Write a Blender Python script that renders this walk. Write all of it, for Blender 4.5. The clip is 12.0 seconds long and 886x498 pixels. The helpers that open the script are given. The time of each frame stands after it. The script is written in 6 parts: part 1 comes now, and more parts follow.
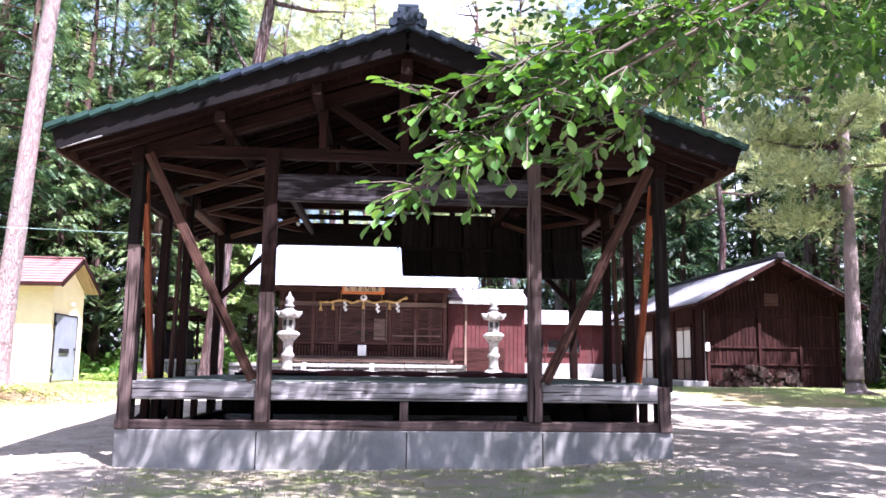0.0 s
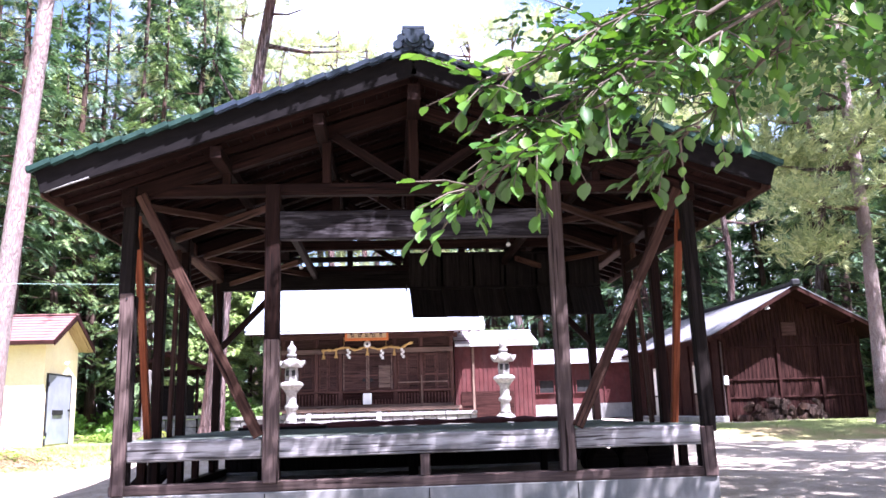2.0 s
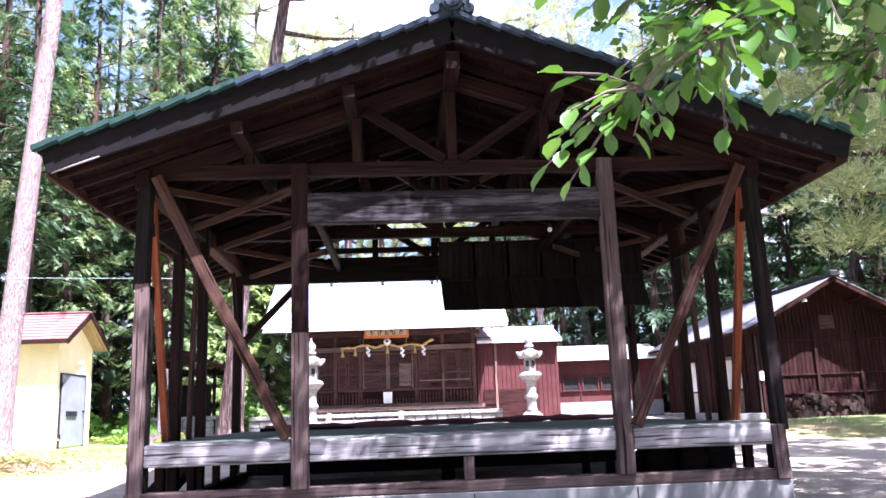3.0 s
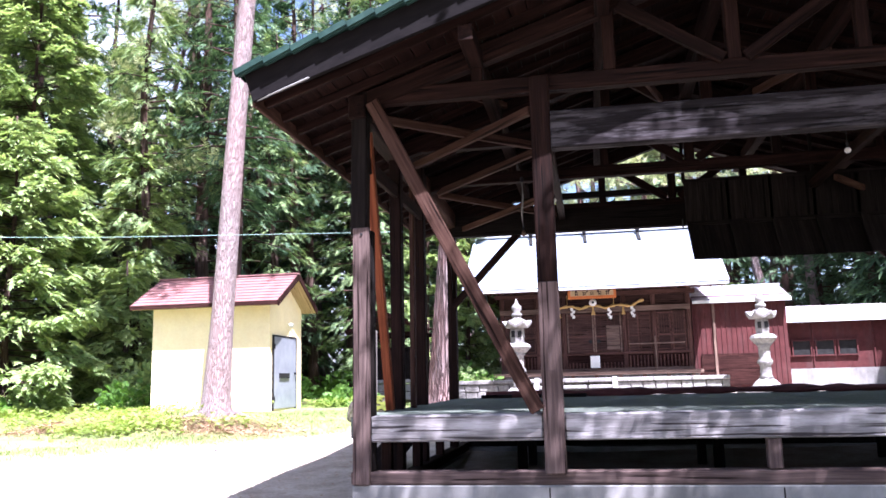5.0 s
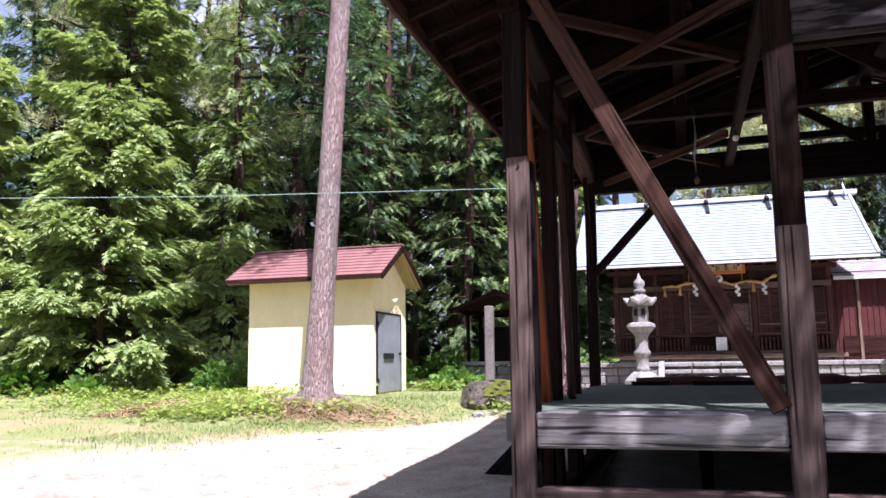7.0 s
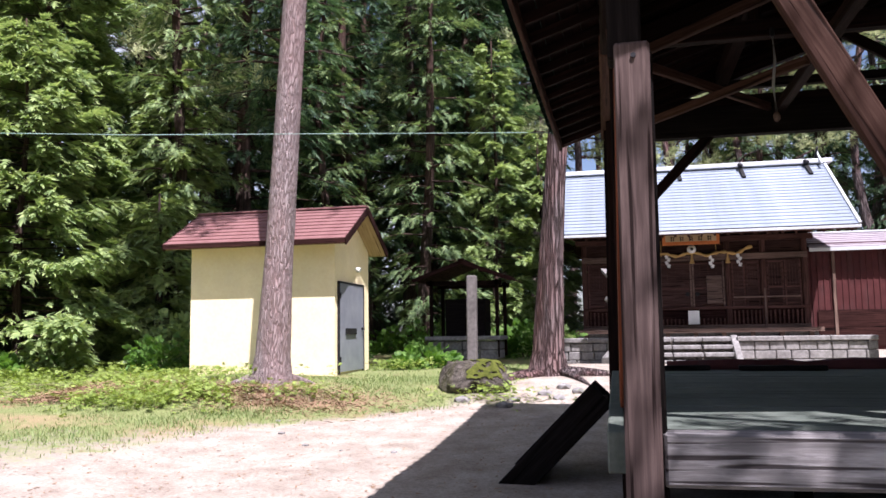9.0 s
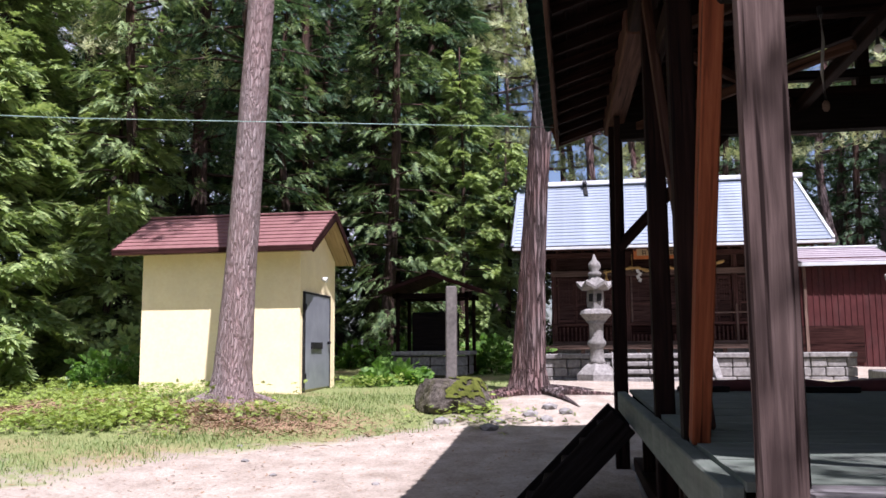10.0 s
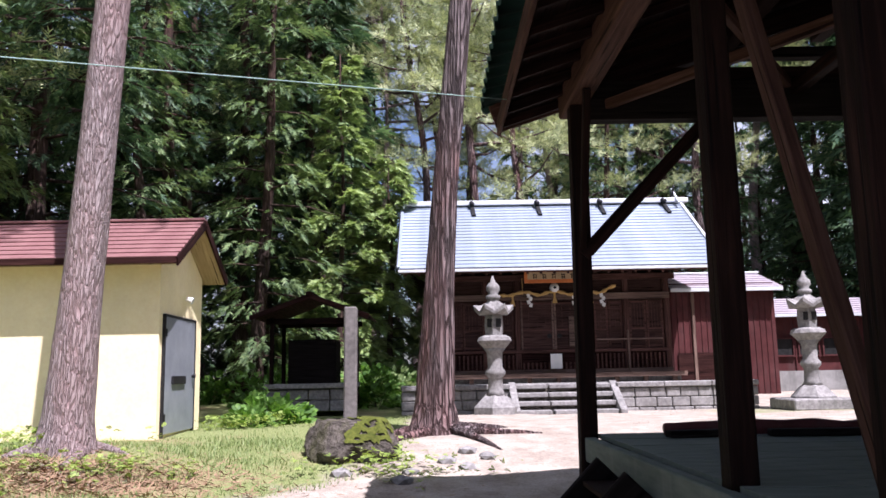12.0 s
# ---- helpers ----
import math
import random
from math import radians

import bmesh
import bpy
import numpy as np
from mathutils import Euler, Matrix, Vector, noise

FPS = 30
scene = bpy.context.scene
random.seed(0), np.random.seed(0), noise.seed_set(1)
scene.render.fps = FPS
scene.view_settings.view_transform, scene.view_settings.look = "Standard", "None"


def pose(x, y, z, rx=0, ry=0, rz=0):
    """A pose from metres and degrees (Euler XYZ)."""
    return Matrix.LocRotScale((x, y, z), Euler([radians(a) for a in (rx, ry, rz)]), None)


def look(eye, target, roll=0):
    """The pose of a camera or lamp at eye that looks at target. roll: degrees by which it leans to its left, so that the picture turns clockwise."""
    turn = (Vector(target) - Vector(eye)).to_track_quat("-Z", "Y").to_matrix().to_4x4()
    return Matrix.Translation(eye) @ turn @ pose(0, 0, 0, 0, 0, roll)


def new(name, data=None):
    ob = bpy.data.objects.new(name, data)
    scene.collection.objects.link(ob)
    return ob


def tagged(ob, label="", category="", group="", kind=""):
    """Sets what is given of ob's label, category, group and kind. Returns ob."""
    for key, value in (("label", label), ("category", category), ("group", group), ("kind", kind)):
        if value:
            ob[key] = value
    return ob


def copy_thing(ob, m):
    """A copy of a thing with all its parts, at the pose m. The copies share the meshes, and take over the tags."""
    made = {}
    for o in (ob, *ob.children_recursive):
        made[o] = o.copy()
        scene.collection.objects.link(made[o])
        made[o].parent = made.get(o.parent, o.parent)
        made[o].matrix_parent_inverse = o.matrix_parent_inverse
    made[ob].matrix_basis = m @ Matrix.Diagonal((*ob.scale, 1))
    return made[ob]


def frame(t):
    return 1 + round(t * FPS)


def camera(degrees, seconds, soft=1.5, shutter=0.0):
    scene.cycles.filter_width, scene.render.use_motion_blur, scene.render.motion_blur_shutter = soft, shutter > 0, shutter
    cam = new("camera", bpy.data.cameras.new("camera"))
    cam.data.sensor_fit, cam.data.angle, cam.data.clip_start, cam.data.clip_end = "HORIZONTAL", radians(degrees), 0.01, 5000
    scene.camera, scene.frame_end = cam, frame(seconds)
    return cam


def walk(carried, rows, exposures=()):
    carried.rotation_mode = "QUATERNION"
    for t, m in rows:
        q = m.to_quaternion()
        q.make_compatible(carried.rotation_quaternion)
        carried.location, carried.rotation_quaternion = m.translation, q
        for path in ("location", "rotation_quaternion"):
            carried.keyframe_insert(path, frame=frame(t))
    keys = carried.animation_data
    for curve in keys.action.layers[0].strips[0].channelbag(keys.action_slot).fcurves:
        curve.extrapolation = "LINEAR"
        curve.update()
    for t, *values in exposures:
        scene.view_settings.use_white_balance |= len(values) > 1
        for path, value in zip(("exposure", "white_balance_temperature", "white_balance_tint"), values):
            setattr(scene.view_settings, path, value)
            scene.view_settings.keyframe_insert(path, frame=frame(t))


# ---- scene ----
cam = camera(57.3, 12.0, 1.6)
PATH = [
    (0, (-0.128, 1.013, 1.438), (-0.001, 2.989, 1.723), 0.7),
    (0.5, (-0.163, 1.065, 1.446), (-0.019, 3.039, 1.736), 0.5),
    (1, (-0.202, 1.188, 1.424), (-0.07, 3.159, 1.737), -0.1),
    (1.5, (-0.232, 1.483, 1.44), (-0.09, 3.446, 1.797), -0.9),
    (2, (-0.324, 1.846, 1.459), (-0.19, 3.803, 1.851), -1.7),
    (2.5, (-0.471, 2.185, 1.489), (-0.352, 4.143, 1.883), -1.8),
    (2.7, (-0.532, 2.424, 1.464), (-0.412, 4.381, 1.86), -2.0),
    (4.3, (-1.109, 3.954, 1.494), (-1.261, 5.92, 1.823), -1.5),
    (4.5, (-1.216, 4.127, 1.486), (-1.424, 6.089, 1.814), -1.5),
    (5, (-1.434, 4.571, 1.524), (-1.782, 6.515, 1.842), -1.4),
    (5.5, (-1.665, 5.077, 1.533), (-2.089, 7.004, 1.859), -1.3),
    (6, (-1.949, 5.539, 1.56), (-2.476, 7.444, 1.865), -1.2),
    (6.5, (-2.218, 6.026, 1.536), (-2.782, 7.923, 1.826), -0.8),
    (8.5, (-3.401, 7.842, 1.645), (-3.895, 9.767, 1.865), -0.9),
    (9, (-3.697, 8.32, 1.66), (-4.121, 10.263, 1.866), -0.8),
    (9.5, (-4.017, 8.763, 1.649), (-4.414, 10.71, 1.877), -0.7),
    (10, (-4.286, 9.261, 1.682), (-4.599, 11.222, 1.921), -0.5),
    (10.5, (-4.541, 9.737, 1.684), (-4.762, 11.708, 1.943), -1.1),
    (11, (-4.718, 10.277, 1.707), (-4.865, 12.253, 1.98), -0.9),
    (11.5, (-4.925, 10.768, 1.728), (-4.949, 12.746, 2.021), -1.0),
    (12, (-5.096, 11.317, 1.74), (-5.073, 13.294, 2.044), -1.1),
]
walk(cam, [(t, look(eye, target, roll)) for t, eye, target, roll in PATH],
     [(0, 2.74, 5720, 30), (2.5, 2.86, 5640, 31), (4.5, 2.74, 5600, 29), (5.5, 2.36, 5680, 29), (6.5, 1.78, 5830, 29), (8.5, 1.36, 6030, 26), (10, 1.07, 5980, 27), (12, 1.22, 5900, 27)])
import random

import mathutils

# ---------------------------------------------------------------- light
world = bpy.data.worlds.new("sky")
scene.world = world
world.use_nodes = True
wn = world.node_tree
sky = wn.nodes.new("ShaderNodeTexSky")
sky.sky_type = "NISHITA"
sky.sun_disc = False
SUN_DIR = Vector((1.27, -1.8, 3.9)).normalized()
sky.sun_elevation = math.asin(SUN_DIR.z)
sky.sun_rotation = math.atan2(SUN_DIR.x, SUN_DIR.y)
sky.air_density, sky.dust_density, sky.ozone_density = 1.0, 1.5, 1.0
wn.nodes["Background"].inputs["Strength"].default_value = 0.06
# thin bright clouds all over the sky
wco = wn.nodes.new("ShaderNodeTexCoord")
wno = wn.nodes.new("ShaderNodeTexNoise")
wno.inputs["Scale"].default_value, wno.inputs["Detail"].default_value = 3.2, 6
wra = wn.nodes.new("ShaderNodeValToRGB")
wra.color_ramp.elements[0].position, wra.color_ramp.elements[1].position = 0.46, 0.66
wmx = wn.nodes.new("ShaderNodeMix")
wmx.data_type = "RGBA"
wmx.inputs[7].default_value = (7.6, 7.9, 8.4, 1)
wn.links.new(wco.outputs["Generated"], wno.inputs["Vector"])
wn.links.new(wno.outputs[0], wra.inputs[0])
wn.links.new(wra.outputs[0], wmx.inputs[0])
wn.links.new(sky.outputs[0], wmx.inputs[6])
wn.links.new(wmx.outputs[2], wn.nodes["Background"].inputs["Color"])
sun_data = bpy.data.lights.new("sun", "SUN")
sun_data.energy, sun_data.angle, sun_data.color = 5.0, radians(0.53), (1.0, 0.96, 0.91)
sun = new("sun", sun_data)
sun.matrix_world = look(Vector((20, -25, 50)), Vector((20, -25, 50)) - SUN_DIR)


# ---------------------------------------------------------------- materials
def nodes_of(name):
    mat = bpy.data.materials.new(name)
    mat.use_nodes = True
    nt = mat.node_tree
    return mat, nt, nt.nodes["Principled BSDF"]


def ramp(nt, fac, stops):
    r = nt.nodes.new("ShaderNodeValToRGB")
    el = r.color_ramp.elements
    el[0].position, el[0].color = stops[0][0], (*stops[0][1], 1)
    el[1].position, el[1].color = stops[-1][0], (*stops[-1][1], 1)
    for p, c in stops[1:-1]:
        e = el.new(p)
        e.color = (*c, 1)
    nt.links.new(fac, r.inputs[0])
    return r.outputs[0]


def coords(nt, scale=(1, 1, 1), kind="Object", rot=(0, 0, 0)):
    tc = nt.nodes.new("ShaderNodeTexCoord")
    mp = nt.nodes.new("ShaderNodeMapping")
    mp.inputs["Scale"].default_value = scale
    mp.inputs["Rotation"].default_value = rot
    nt.links.new(tc.outputs[kind], mp.inputs[0])
    return mp.outputs[0]


def noise(nt, vec, scale, detail=5, rough=0.6, dist=0.0):
    n = nt.nodes.new("ShaderNodeTexNoise")
    n.inputs["Scale"].default_value, n.inputs["Detail"].default_value = scale, detail
    n.inputs["Roughness"].default_value, n.inputs["Distortion"].default_value = rough, dist
    nt.links.new(vec, n.inputs["Vector"])
    return n.outputs[0]


def mixc(nt, fac, a, b, mode="MIX"):
    m = nt.nodes.new("ShaderNodeMix")
    m.data_type, m.blend_type = "RGBA", mode
    for sock, v in ((m.inputs[0], fac), (m.inputs[6], a), (m.inputs[7], b)):
        if hasattr(v, "is_linked"):
            nt.links.new(v, sock)
        elif isinstance(v, tuple):
            sock.default_value = (*v, 1)
        else:
            sock.default_value = v
    return m.outputs[2]


def calc(nt, op, a, b=None, clamp=False):
    m = nt.nodes.new("ShaderNodeMath")
    m.operation, m.use_clamp = op, clamp
    for sock, v in zip(m.inputs, (a, b)):
        if v is None:
            continue
        if hasattr(v, "is_linked"):
            nt.links.new(v, sock)
        else:
            sock.default_value = v
    return m.outputs[0]


def bump(nt, bsdf, height, strength=0.4, distance=0.02):
    b = nt.nodes.new("ShaderNodeBump")
    b.inputs["Strength"].default_value, b.inputs["Distance"].default_value = strength, distance
    nt.links.new(height, b.inputs["Height"])
    nt.links.new(b.outputs[0], bsdf.inputs["Normal"])


def info(nt, what="Random"):
    return nt.nodes.new("ShaderNodeObjectInfo").outputs[what]


def wood(name, dark, mid, light, rough=0.75, grain=(1.5, 30, 30), strength=0.5, pale=None):
    """Sawn timber: grain runs along the local x axis of each member."""
    mat, nt, b = nodes_of(name)
    v = coords(nt, grain)
    rnd = info(nt)
    vadd = nt.nodes.new("ShaderNodeVectorMath")
    vadd.operation = "ADD"
    sc = calc(nt, "MULTIPLY", rnd, 91.0)
    nt.links.new(v, vadd.inputs[0])
    nt.links.new(sc, vadd.inputs[1])
    g = noise(nt, vadd.outputs[0], 1.0, 6, 0.65, 0.4)
    big = noise(nt, coords(nt, (0.7, 2.5, 2.5)), 1.0, 3, 0.5)
    col = ramp(nt, g, [(0.3, dark), (0.5, mid), (0.72, light)])
    tone = ramp(nt, calc(nt, "ADD", calc(nt, "MULTIPLY", big, 0.7), calc(nt, "MULTIPLY", rnd, 0.3)), [(0.25, (0.55, 0.55, 0.55)), (0.75, (1.15, 1.12, 1.08))])
    col = mixc(nt, 1.0, col, tone, "MULTIPLY")
    if pale:
        w = noise(nt, coords(nt, (0.9, 7, 7)), 1.3, 5, 0.7)
        col = mixc(nt, ramp(nt, w, [(0.48, (0, 0, 0)), (0.62, (0.8, 0.8, 0.8))]), col, pale)
    # drying cracks along the grain
    ck = noise(nt, coords(nt, (0.8, 26, 26)), 1.0, 2, 0.4)
    ck = ramp(nt, ck, [(0.33, (0.22, 0.2, 0.2)), (0.37, (1, 1, 1))])
    col = mixc(nt, 1.0, col, ck, "MULTIPLY")
    nt.links.new(col, b.inputs["Base Color"])
    b.inputs["Roughness"].default_value = rough
    b.inputs["Specular IOR Level"].default_value = 0.07
    bump(nt, b, calc(nt, "ADD", g, ck), strength, 0.008)
    return mat


def plain(name, a, c, scale=6, rough=0.7, metal=0.0, strength=0.25, stretch=(1, 1, 1), dist=0.01, dirt=None, blotch=0.72):
    """A surface of two close tones with stains at a larger scale."""
    mat, nt, b = nodes_of(name)
    v = coords(nt, stretch)
    n = noise(nt, v, scale, 7, 0.65)
    big = noise(nt, v, scale * 0.17, 3, 0.55)
    col = ramp(nt, n, [(0.3, a), (0.7, c)])
    col = mixc(nt, 1.0, col, ramp(nt, big, [(0.3, (blotch, blotch, blotch)), (0.7, (1.1, 1.1, 1.1) if blotch < 0.9 else (1.0, 1.0, 1.0))]), "MULTIPLY")
    if dirt:
        s = noise(nt, coords(nt, (3, 3, 0.5)), 1.0, 5, 0.7)
        col = mixc(nt, ramp(nt, s, [(0.5, (0, 0, 0)), (0.75, (0.7, 0.7, 0.7))]), col, dirt)
    nt.links.new(col, b.inputs["Base Color"])
    b.inputs["Roughness"].default_value, b.inputs["Metallic"].default_value = rough, metal
    b.inputs["Specular IOR Level"].default_value = 0.5 if rough < 0.5 else 0.1
    bump(nt, b, n, strength, dist)
    return mat


def bark(name, dark, light, red, stretch=(9, 9, 3.2), strength=1.0, deep=0.5):
    mat, nt, b = nodes_of(name)
    v = coords(nt, stretch)
    warp = noise(nt, v, 1.2, 4, 0.6)
    vo = nt.nodes.new("ShaderNodeTexVoronoi")
    vo.feature = "DISTANCE_TO_EDGE"
    vo.inputs["Scale"].default_value = 2.2
    va = nt.nodes.new("ShaderNodeVectorMath")
    va.operation = "ADD"
    nt.links.new(v, va.inputs[0])
    nt.links.new(warp, va.inputs[1])
    nt.links.new(va.outputs[0], vo.inputs["Vector"])
    crack = ramp(nt, vo.outputs[0], [(0.0, (0, 0, 0)), (0.2, (1, 1, 1))])
    fine = noise(nt, v, 6, 7, 0.7)
    col = ramp(nt, fine, [(0.3, dark), (0.68, light)])
    patch = noise(nt, coords(nt, (1.2, 1.2, 0.35)), 1.0, 3, 0.6)
    col = mixc(nt, ramp(nt, patch, [(0.42, (0, 0, 0)), (0.62, (0.85, 0.85, 0.85))]), col, red)
    col = mixc(nt, 1.0, col, mixc(nt, crack, (deep, deep * 0.9, deep * 0.88), (1.0, 1.0, 1.0)), "MULTIPLY")
    nt.links.new(col, b.inputs["Base Color"])
    b.inputs["Roughness"].default_value = 0.9
    b.inputs["Specular IOR Level"].default_value = 0.15
    bump(nt, b, calc(nt, "ADD", calc(nt, "MULTIPLY", crack, 0.8), calc(nt, "MULTIPLY", fine, 0.5)), strength, 0.035)
    return mat


def leafy(name, dark, mid, light, trans, share=0.4, rough=0.55):
    """Foliage: reflects and lets light through; each leaf or spray its own tone."""
    mat, nt, b = nodes_of(name)
    geo = nt.nodes.new("ShaderNodeNewGeometry")
    big = noise(nt, coords(nt), 0.5, 3, 0.6)
    fac = calc(nt, "ADD", calc(nt, "MULTIPLY", geo.outputs["Random Per Island"], 0.55), calc(nt, "ADD", calc(nt, "MULTIPLY", big, 0.3), calc(nt, "MULTIPLY", info(nt), 0.25)))
    col = ramp(nt, fac, [(0.1, dark), (0.5, mid), (0.95, light)])
    nt.links.new(col, b.inputs["Base Color"])
    b.inputs["Roughness"].default_value = rough
    b.inputs["Specular IOR Level"].default_value = 0.35
    tr = nt.nodes.new("ShaderNodeBsdfTranslucent")
    nt.links.new(mixc(nt, 1.0, col, trans, "MULTIPLY"), tr.inputs["Color"])
    mx = nt.nodes.new("ShaderNodeMixShader")
    mx.inputs[0].default_value = share
    nt.links.new(b.outputs[0], mx.inputs[1])
    nt.links.new(tr.outputs[0], mx.inputs[2])
    nt.links.new(mx.outputs[0], nt.nodes["Material Output"].inputs["Surface"])
    return mat


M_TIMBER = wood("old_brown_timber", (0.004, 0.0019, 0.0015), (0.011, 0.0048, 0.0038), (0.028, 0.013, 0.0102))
M_GREY = wood("weathered_timber", (0.048, 0.034, 0.032), (0.088, 0.063, 0.059), (0.145, 0.108, 0.101), 0.85)
M_SILVER = wood("silvered_beam", (0.16, 0.152, 0.153), (0.26, 0.247, 0.248), (0.38, 0.363, 0.364), 0.85, pale=(0.44, 0.42, 0.42))
M_HEAD = wood("stained_head_beam", (0.0055, 0.0045, 0.0052), (0.014, 0.0115, 0.013), (0.032, 0.027, 0.03), 0.8, pale=(0.075, 0.068, 0.075))
M_BRACE = wood("new_red_timber", (0.11, 0.029, 0.013), (0.205, 0.058, 0.025), (0.3, 0.1, 0.045), 0.65)
M_TAN = wood("tan_brace_timber", (0.023, 0.0108, 0.0078), (0.048, 0.0245, 0.0185), (0.088, 0.05, 0.039), 0.75)
M_DECK = plain("green_grey_deck_paint", (0.085, 0.106, 0.088), (0.138, 0.16, 0.136), 7, 0.8, 0.0, 0.15, (0.5, 4, 4), dirt=(0.17, 0.175, 0.16))
M_BLACK = wood("near_black_wood", (0.004, 0.003, 0.003), (0.009, 0.007, 0.0065), (0.02, 0.016, 0.015), 0.85)
M_HAIDEN = wood("shrine_timber", (0.038, 0.018, 0.015), (0.085, 0.042, 0.035), (0.15, 0.083, 0.068), 0.75)
M_HAIDEN2 = wood("shrine_beam", (0.085, 0.055, 0.044), (0.16, 0.108, 0.088), (0.25, 0.178, 0.146), 0.75)
M_PANEL = wood("shrine_panel", (0.028, 0.014, 0.012), (0.055, 0.03, 0.026), (0.09, 0.052, 0.045), 0.8)
M_BARN = wood("barn_cladding", (0.013, 0.005, 0.0045), (0.031, 0.0125, 0.011), (0.06, 0.027, 0.023), 0.85)
M_MAROON = plain("maroon_sheet", (0.06, 0.019, 0.019), (0.095, 0.031, 0.03), 5, 0.6, 0.0, 0.1, dirt=(0.07, 0.042, 0.04))
M_ROOFTILE = plain("green_roof_tile", (0.013, 0.034, 0.028), (0.03, 0.066, 0.055), 7, 0.55, 0.0, 0.1)
M_RIDGETILE = plain("dark_ridge_tile", (0.012, 0.018, 0.03), (0.03, 0.042, 0.06), 9, 0.28, 0.0, 0.15)
M_BARGE = plain("near_black_board", (0.004, 0.0035, 0.004), (0.01, 0.0085, 0.009), 5, 1.0, 0.0, 0.3, (1, 1, 4))
M_CONCRETE = plain("stained_concrete", (0.2, 0.198, 0.19), (0.3, 0.296, 0.285), 4, 0.9, 0.0, 0.3, dirt=(0.12, 0.122, 0.11))
M_STONE = plain("granite", (0.15, 0.144, 0.136), (0.33, 0.318, 0.305), 14, 0.9, 0.0, 0.7, dirt=(0.13, 0.125, 0.115))
M_ROCK = plain("mossy_rock", (0.012, 0.01, 0.008), (0.2, 0.175, 0.15), 8, 0.95, 0.0, 1.0, dist=0.1, dirt=(0.09, 0.09, 0.04))
M_MARKER = plain("grey_marker_stone", (0.11, 0.1, 0.094), (0.2, 0.185, 0.172), 16, 0.9, 0.0, 0.5, dirt=(0.08, 0.075, 0.065))
M_MOSS = plain("moss_cushion", (0.045, 0.06, 0.012), (0.12, 0.13, 0.026), 30, 0.95, 0.0, 0.8)
M_METALROOF = plain("pale_blue_roof", (0.225, 0.272, 0.34), (0.31, 0.36, 0.43), 3, 0.45, 0.1, 0.05, (1, 1, 1))
M_ROOFTRIM = plain("pale_roof_trim", (0.55, 0.58, 0.6), (0.68, 0.7, 0.72), 4, 0.45, 0.1, 0.05)
M_PURPLEROOF = plain("faded_mauve_roof", (0.38, 0.33, 0.37), (0.5, 0.45, 0.49), 3, 0.45, 0.1, 0.08)
M_GREYROOF = plain("grey_barn_roof", (0.11, 0.11, 0.125), (0.25, 0.25, 0.265), 2.5, 0.6, 0.1, 0.15, (1, 4, 1))
M_REDROOF = plain("red_shed_roof", (0.19, 0.09, 0.088), (0.28, 0.15, 0.143), 4, 0.5, 0.1, 0.12, dirt=(0.24, 0.14, 0.13))
M_CREAM = plain("cream_stucco", (0.86, 0.73, 0.44), (0.92, 0.81, 0.54), 18, 0.9, 0.0, 0.3, blotch=0.93)
M_SOFFIT = wood("pale_soffit", (0.3, 0.22, 0.13), (0.42, 0.31, 0.19), (0.52, 0.4, 0.26))
M_DOORGREY = plain("grey_steel_door", (0.3, 0.33, 0.38), (0.42, 0.45, 0.5), 3, 0.4, 0.35, 0.08)
M_DARKMETAL = plain("dark_metal", (0.02, 0.02, 0.022), (0.05, 0.05, 0.055), 9, 0.5, 0.6, 0.1)
M_WHITE = plain("white_paper", (0.75, 0.74, 0.7), (0.84, 0.83, 0.8), 6, 0.9, 0.0, 0.05)
M_ROPE = plain("straw_rope", (0.42, 0.25, 0.08), (0.6, 0.4, 0.16), 30, 0.95, 0.0, 0.8)
M_SIGN = plain("orange_sign_frame", (0.6, 0.17, 0.05), (0.7, 0.24, 0.08), 6, 0.6, 0.0, 0.1)
M_SIGNFACE = plain("ochre_sign_board", (0.52, 0.36, 0.2), (0.62, 0.46, 0.28), 6, 0.7, 0.0, 0.1)
M_INK = plain("black_ink", (0.012, 0.012, 0.012), (0.03, 0.03, 0.03), 6, 0.6)
M_CABLE = plain("pale_green_cable", (0.24, 0.36, 0.32), (0.32, 0.46, 0.41), 3, 0.5)
M_SHOJI = plain("pale_door_panel", (0.5, 0.48, 0.42), (0.6, 0.58, 0.52), 4, 0.8)
M_BARK = bark("grey_pine_bark", (0.13, 0.1, 0.097), (0.45, 0.385, 0.375), (0.32, 0.24, 0.23), (12, 12, 1.8), 0.9, 0.8)
M_REDBARK = bark("red_pine_bark", (0.045, 0.034, 0.033), (0.3, 0.245, 0.24), (0.21, 0.11, 0.1), (6.5, 6.5, 0.45), 1.6, 0.35)
M_CEDARBARK = bark("cedar_bark", (0.032, 0.023, 0.019), (0.09, 0.064, 0.053), (0.1, 0.058, 0.044), (7, 7, 0.4), 0.8)
M_TWIG = plain("twig_bark", (0.05, 0.04, 0.03), (0.12, 0.1, 0.08), 20, 0.9)
M_CEDAR = leafy("cedar_foliage", (0.013, 0.034, 0.021), (0.046, 0.094, 0.048), (0.155, 0.24, 0.112), (1.1, 1.15, 0.75), 0.3)
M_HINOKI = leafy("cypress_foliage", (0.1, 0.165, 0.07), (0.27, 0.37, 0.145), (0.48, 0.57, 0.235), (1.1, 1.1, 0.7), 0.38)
# darker copy of the cypress foliage, the wood's shade put into its colour
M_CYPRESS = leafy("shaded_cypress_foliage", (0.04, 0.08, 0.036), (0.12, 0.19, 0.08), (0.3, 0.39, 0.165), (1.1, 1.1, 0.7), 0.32)
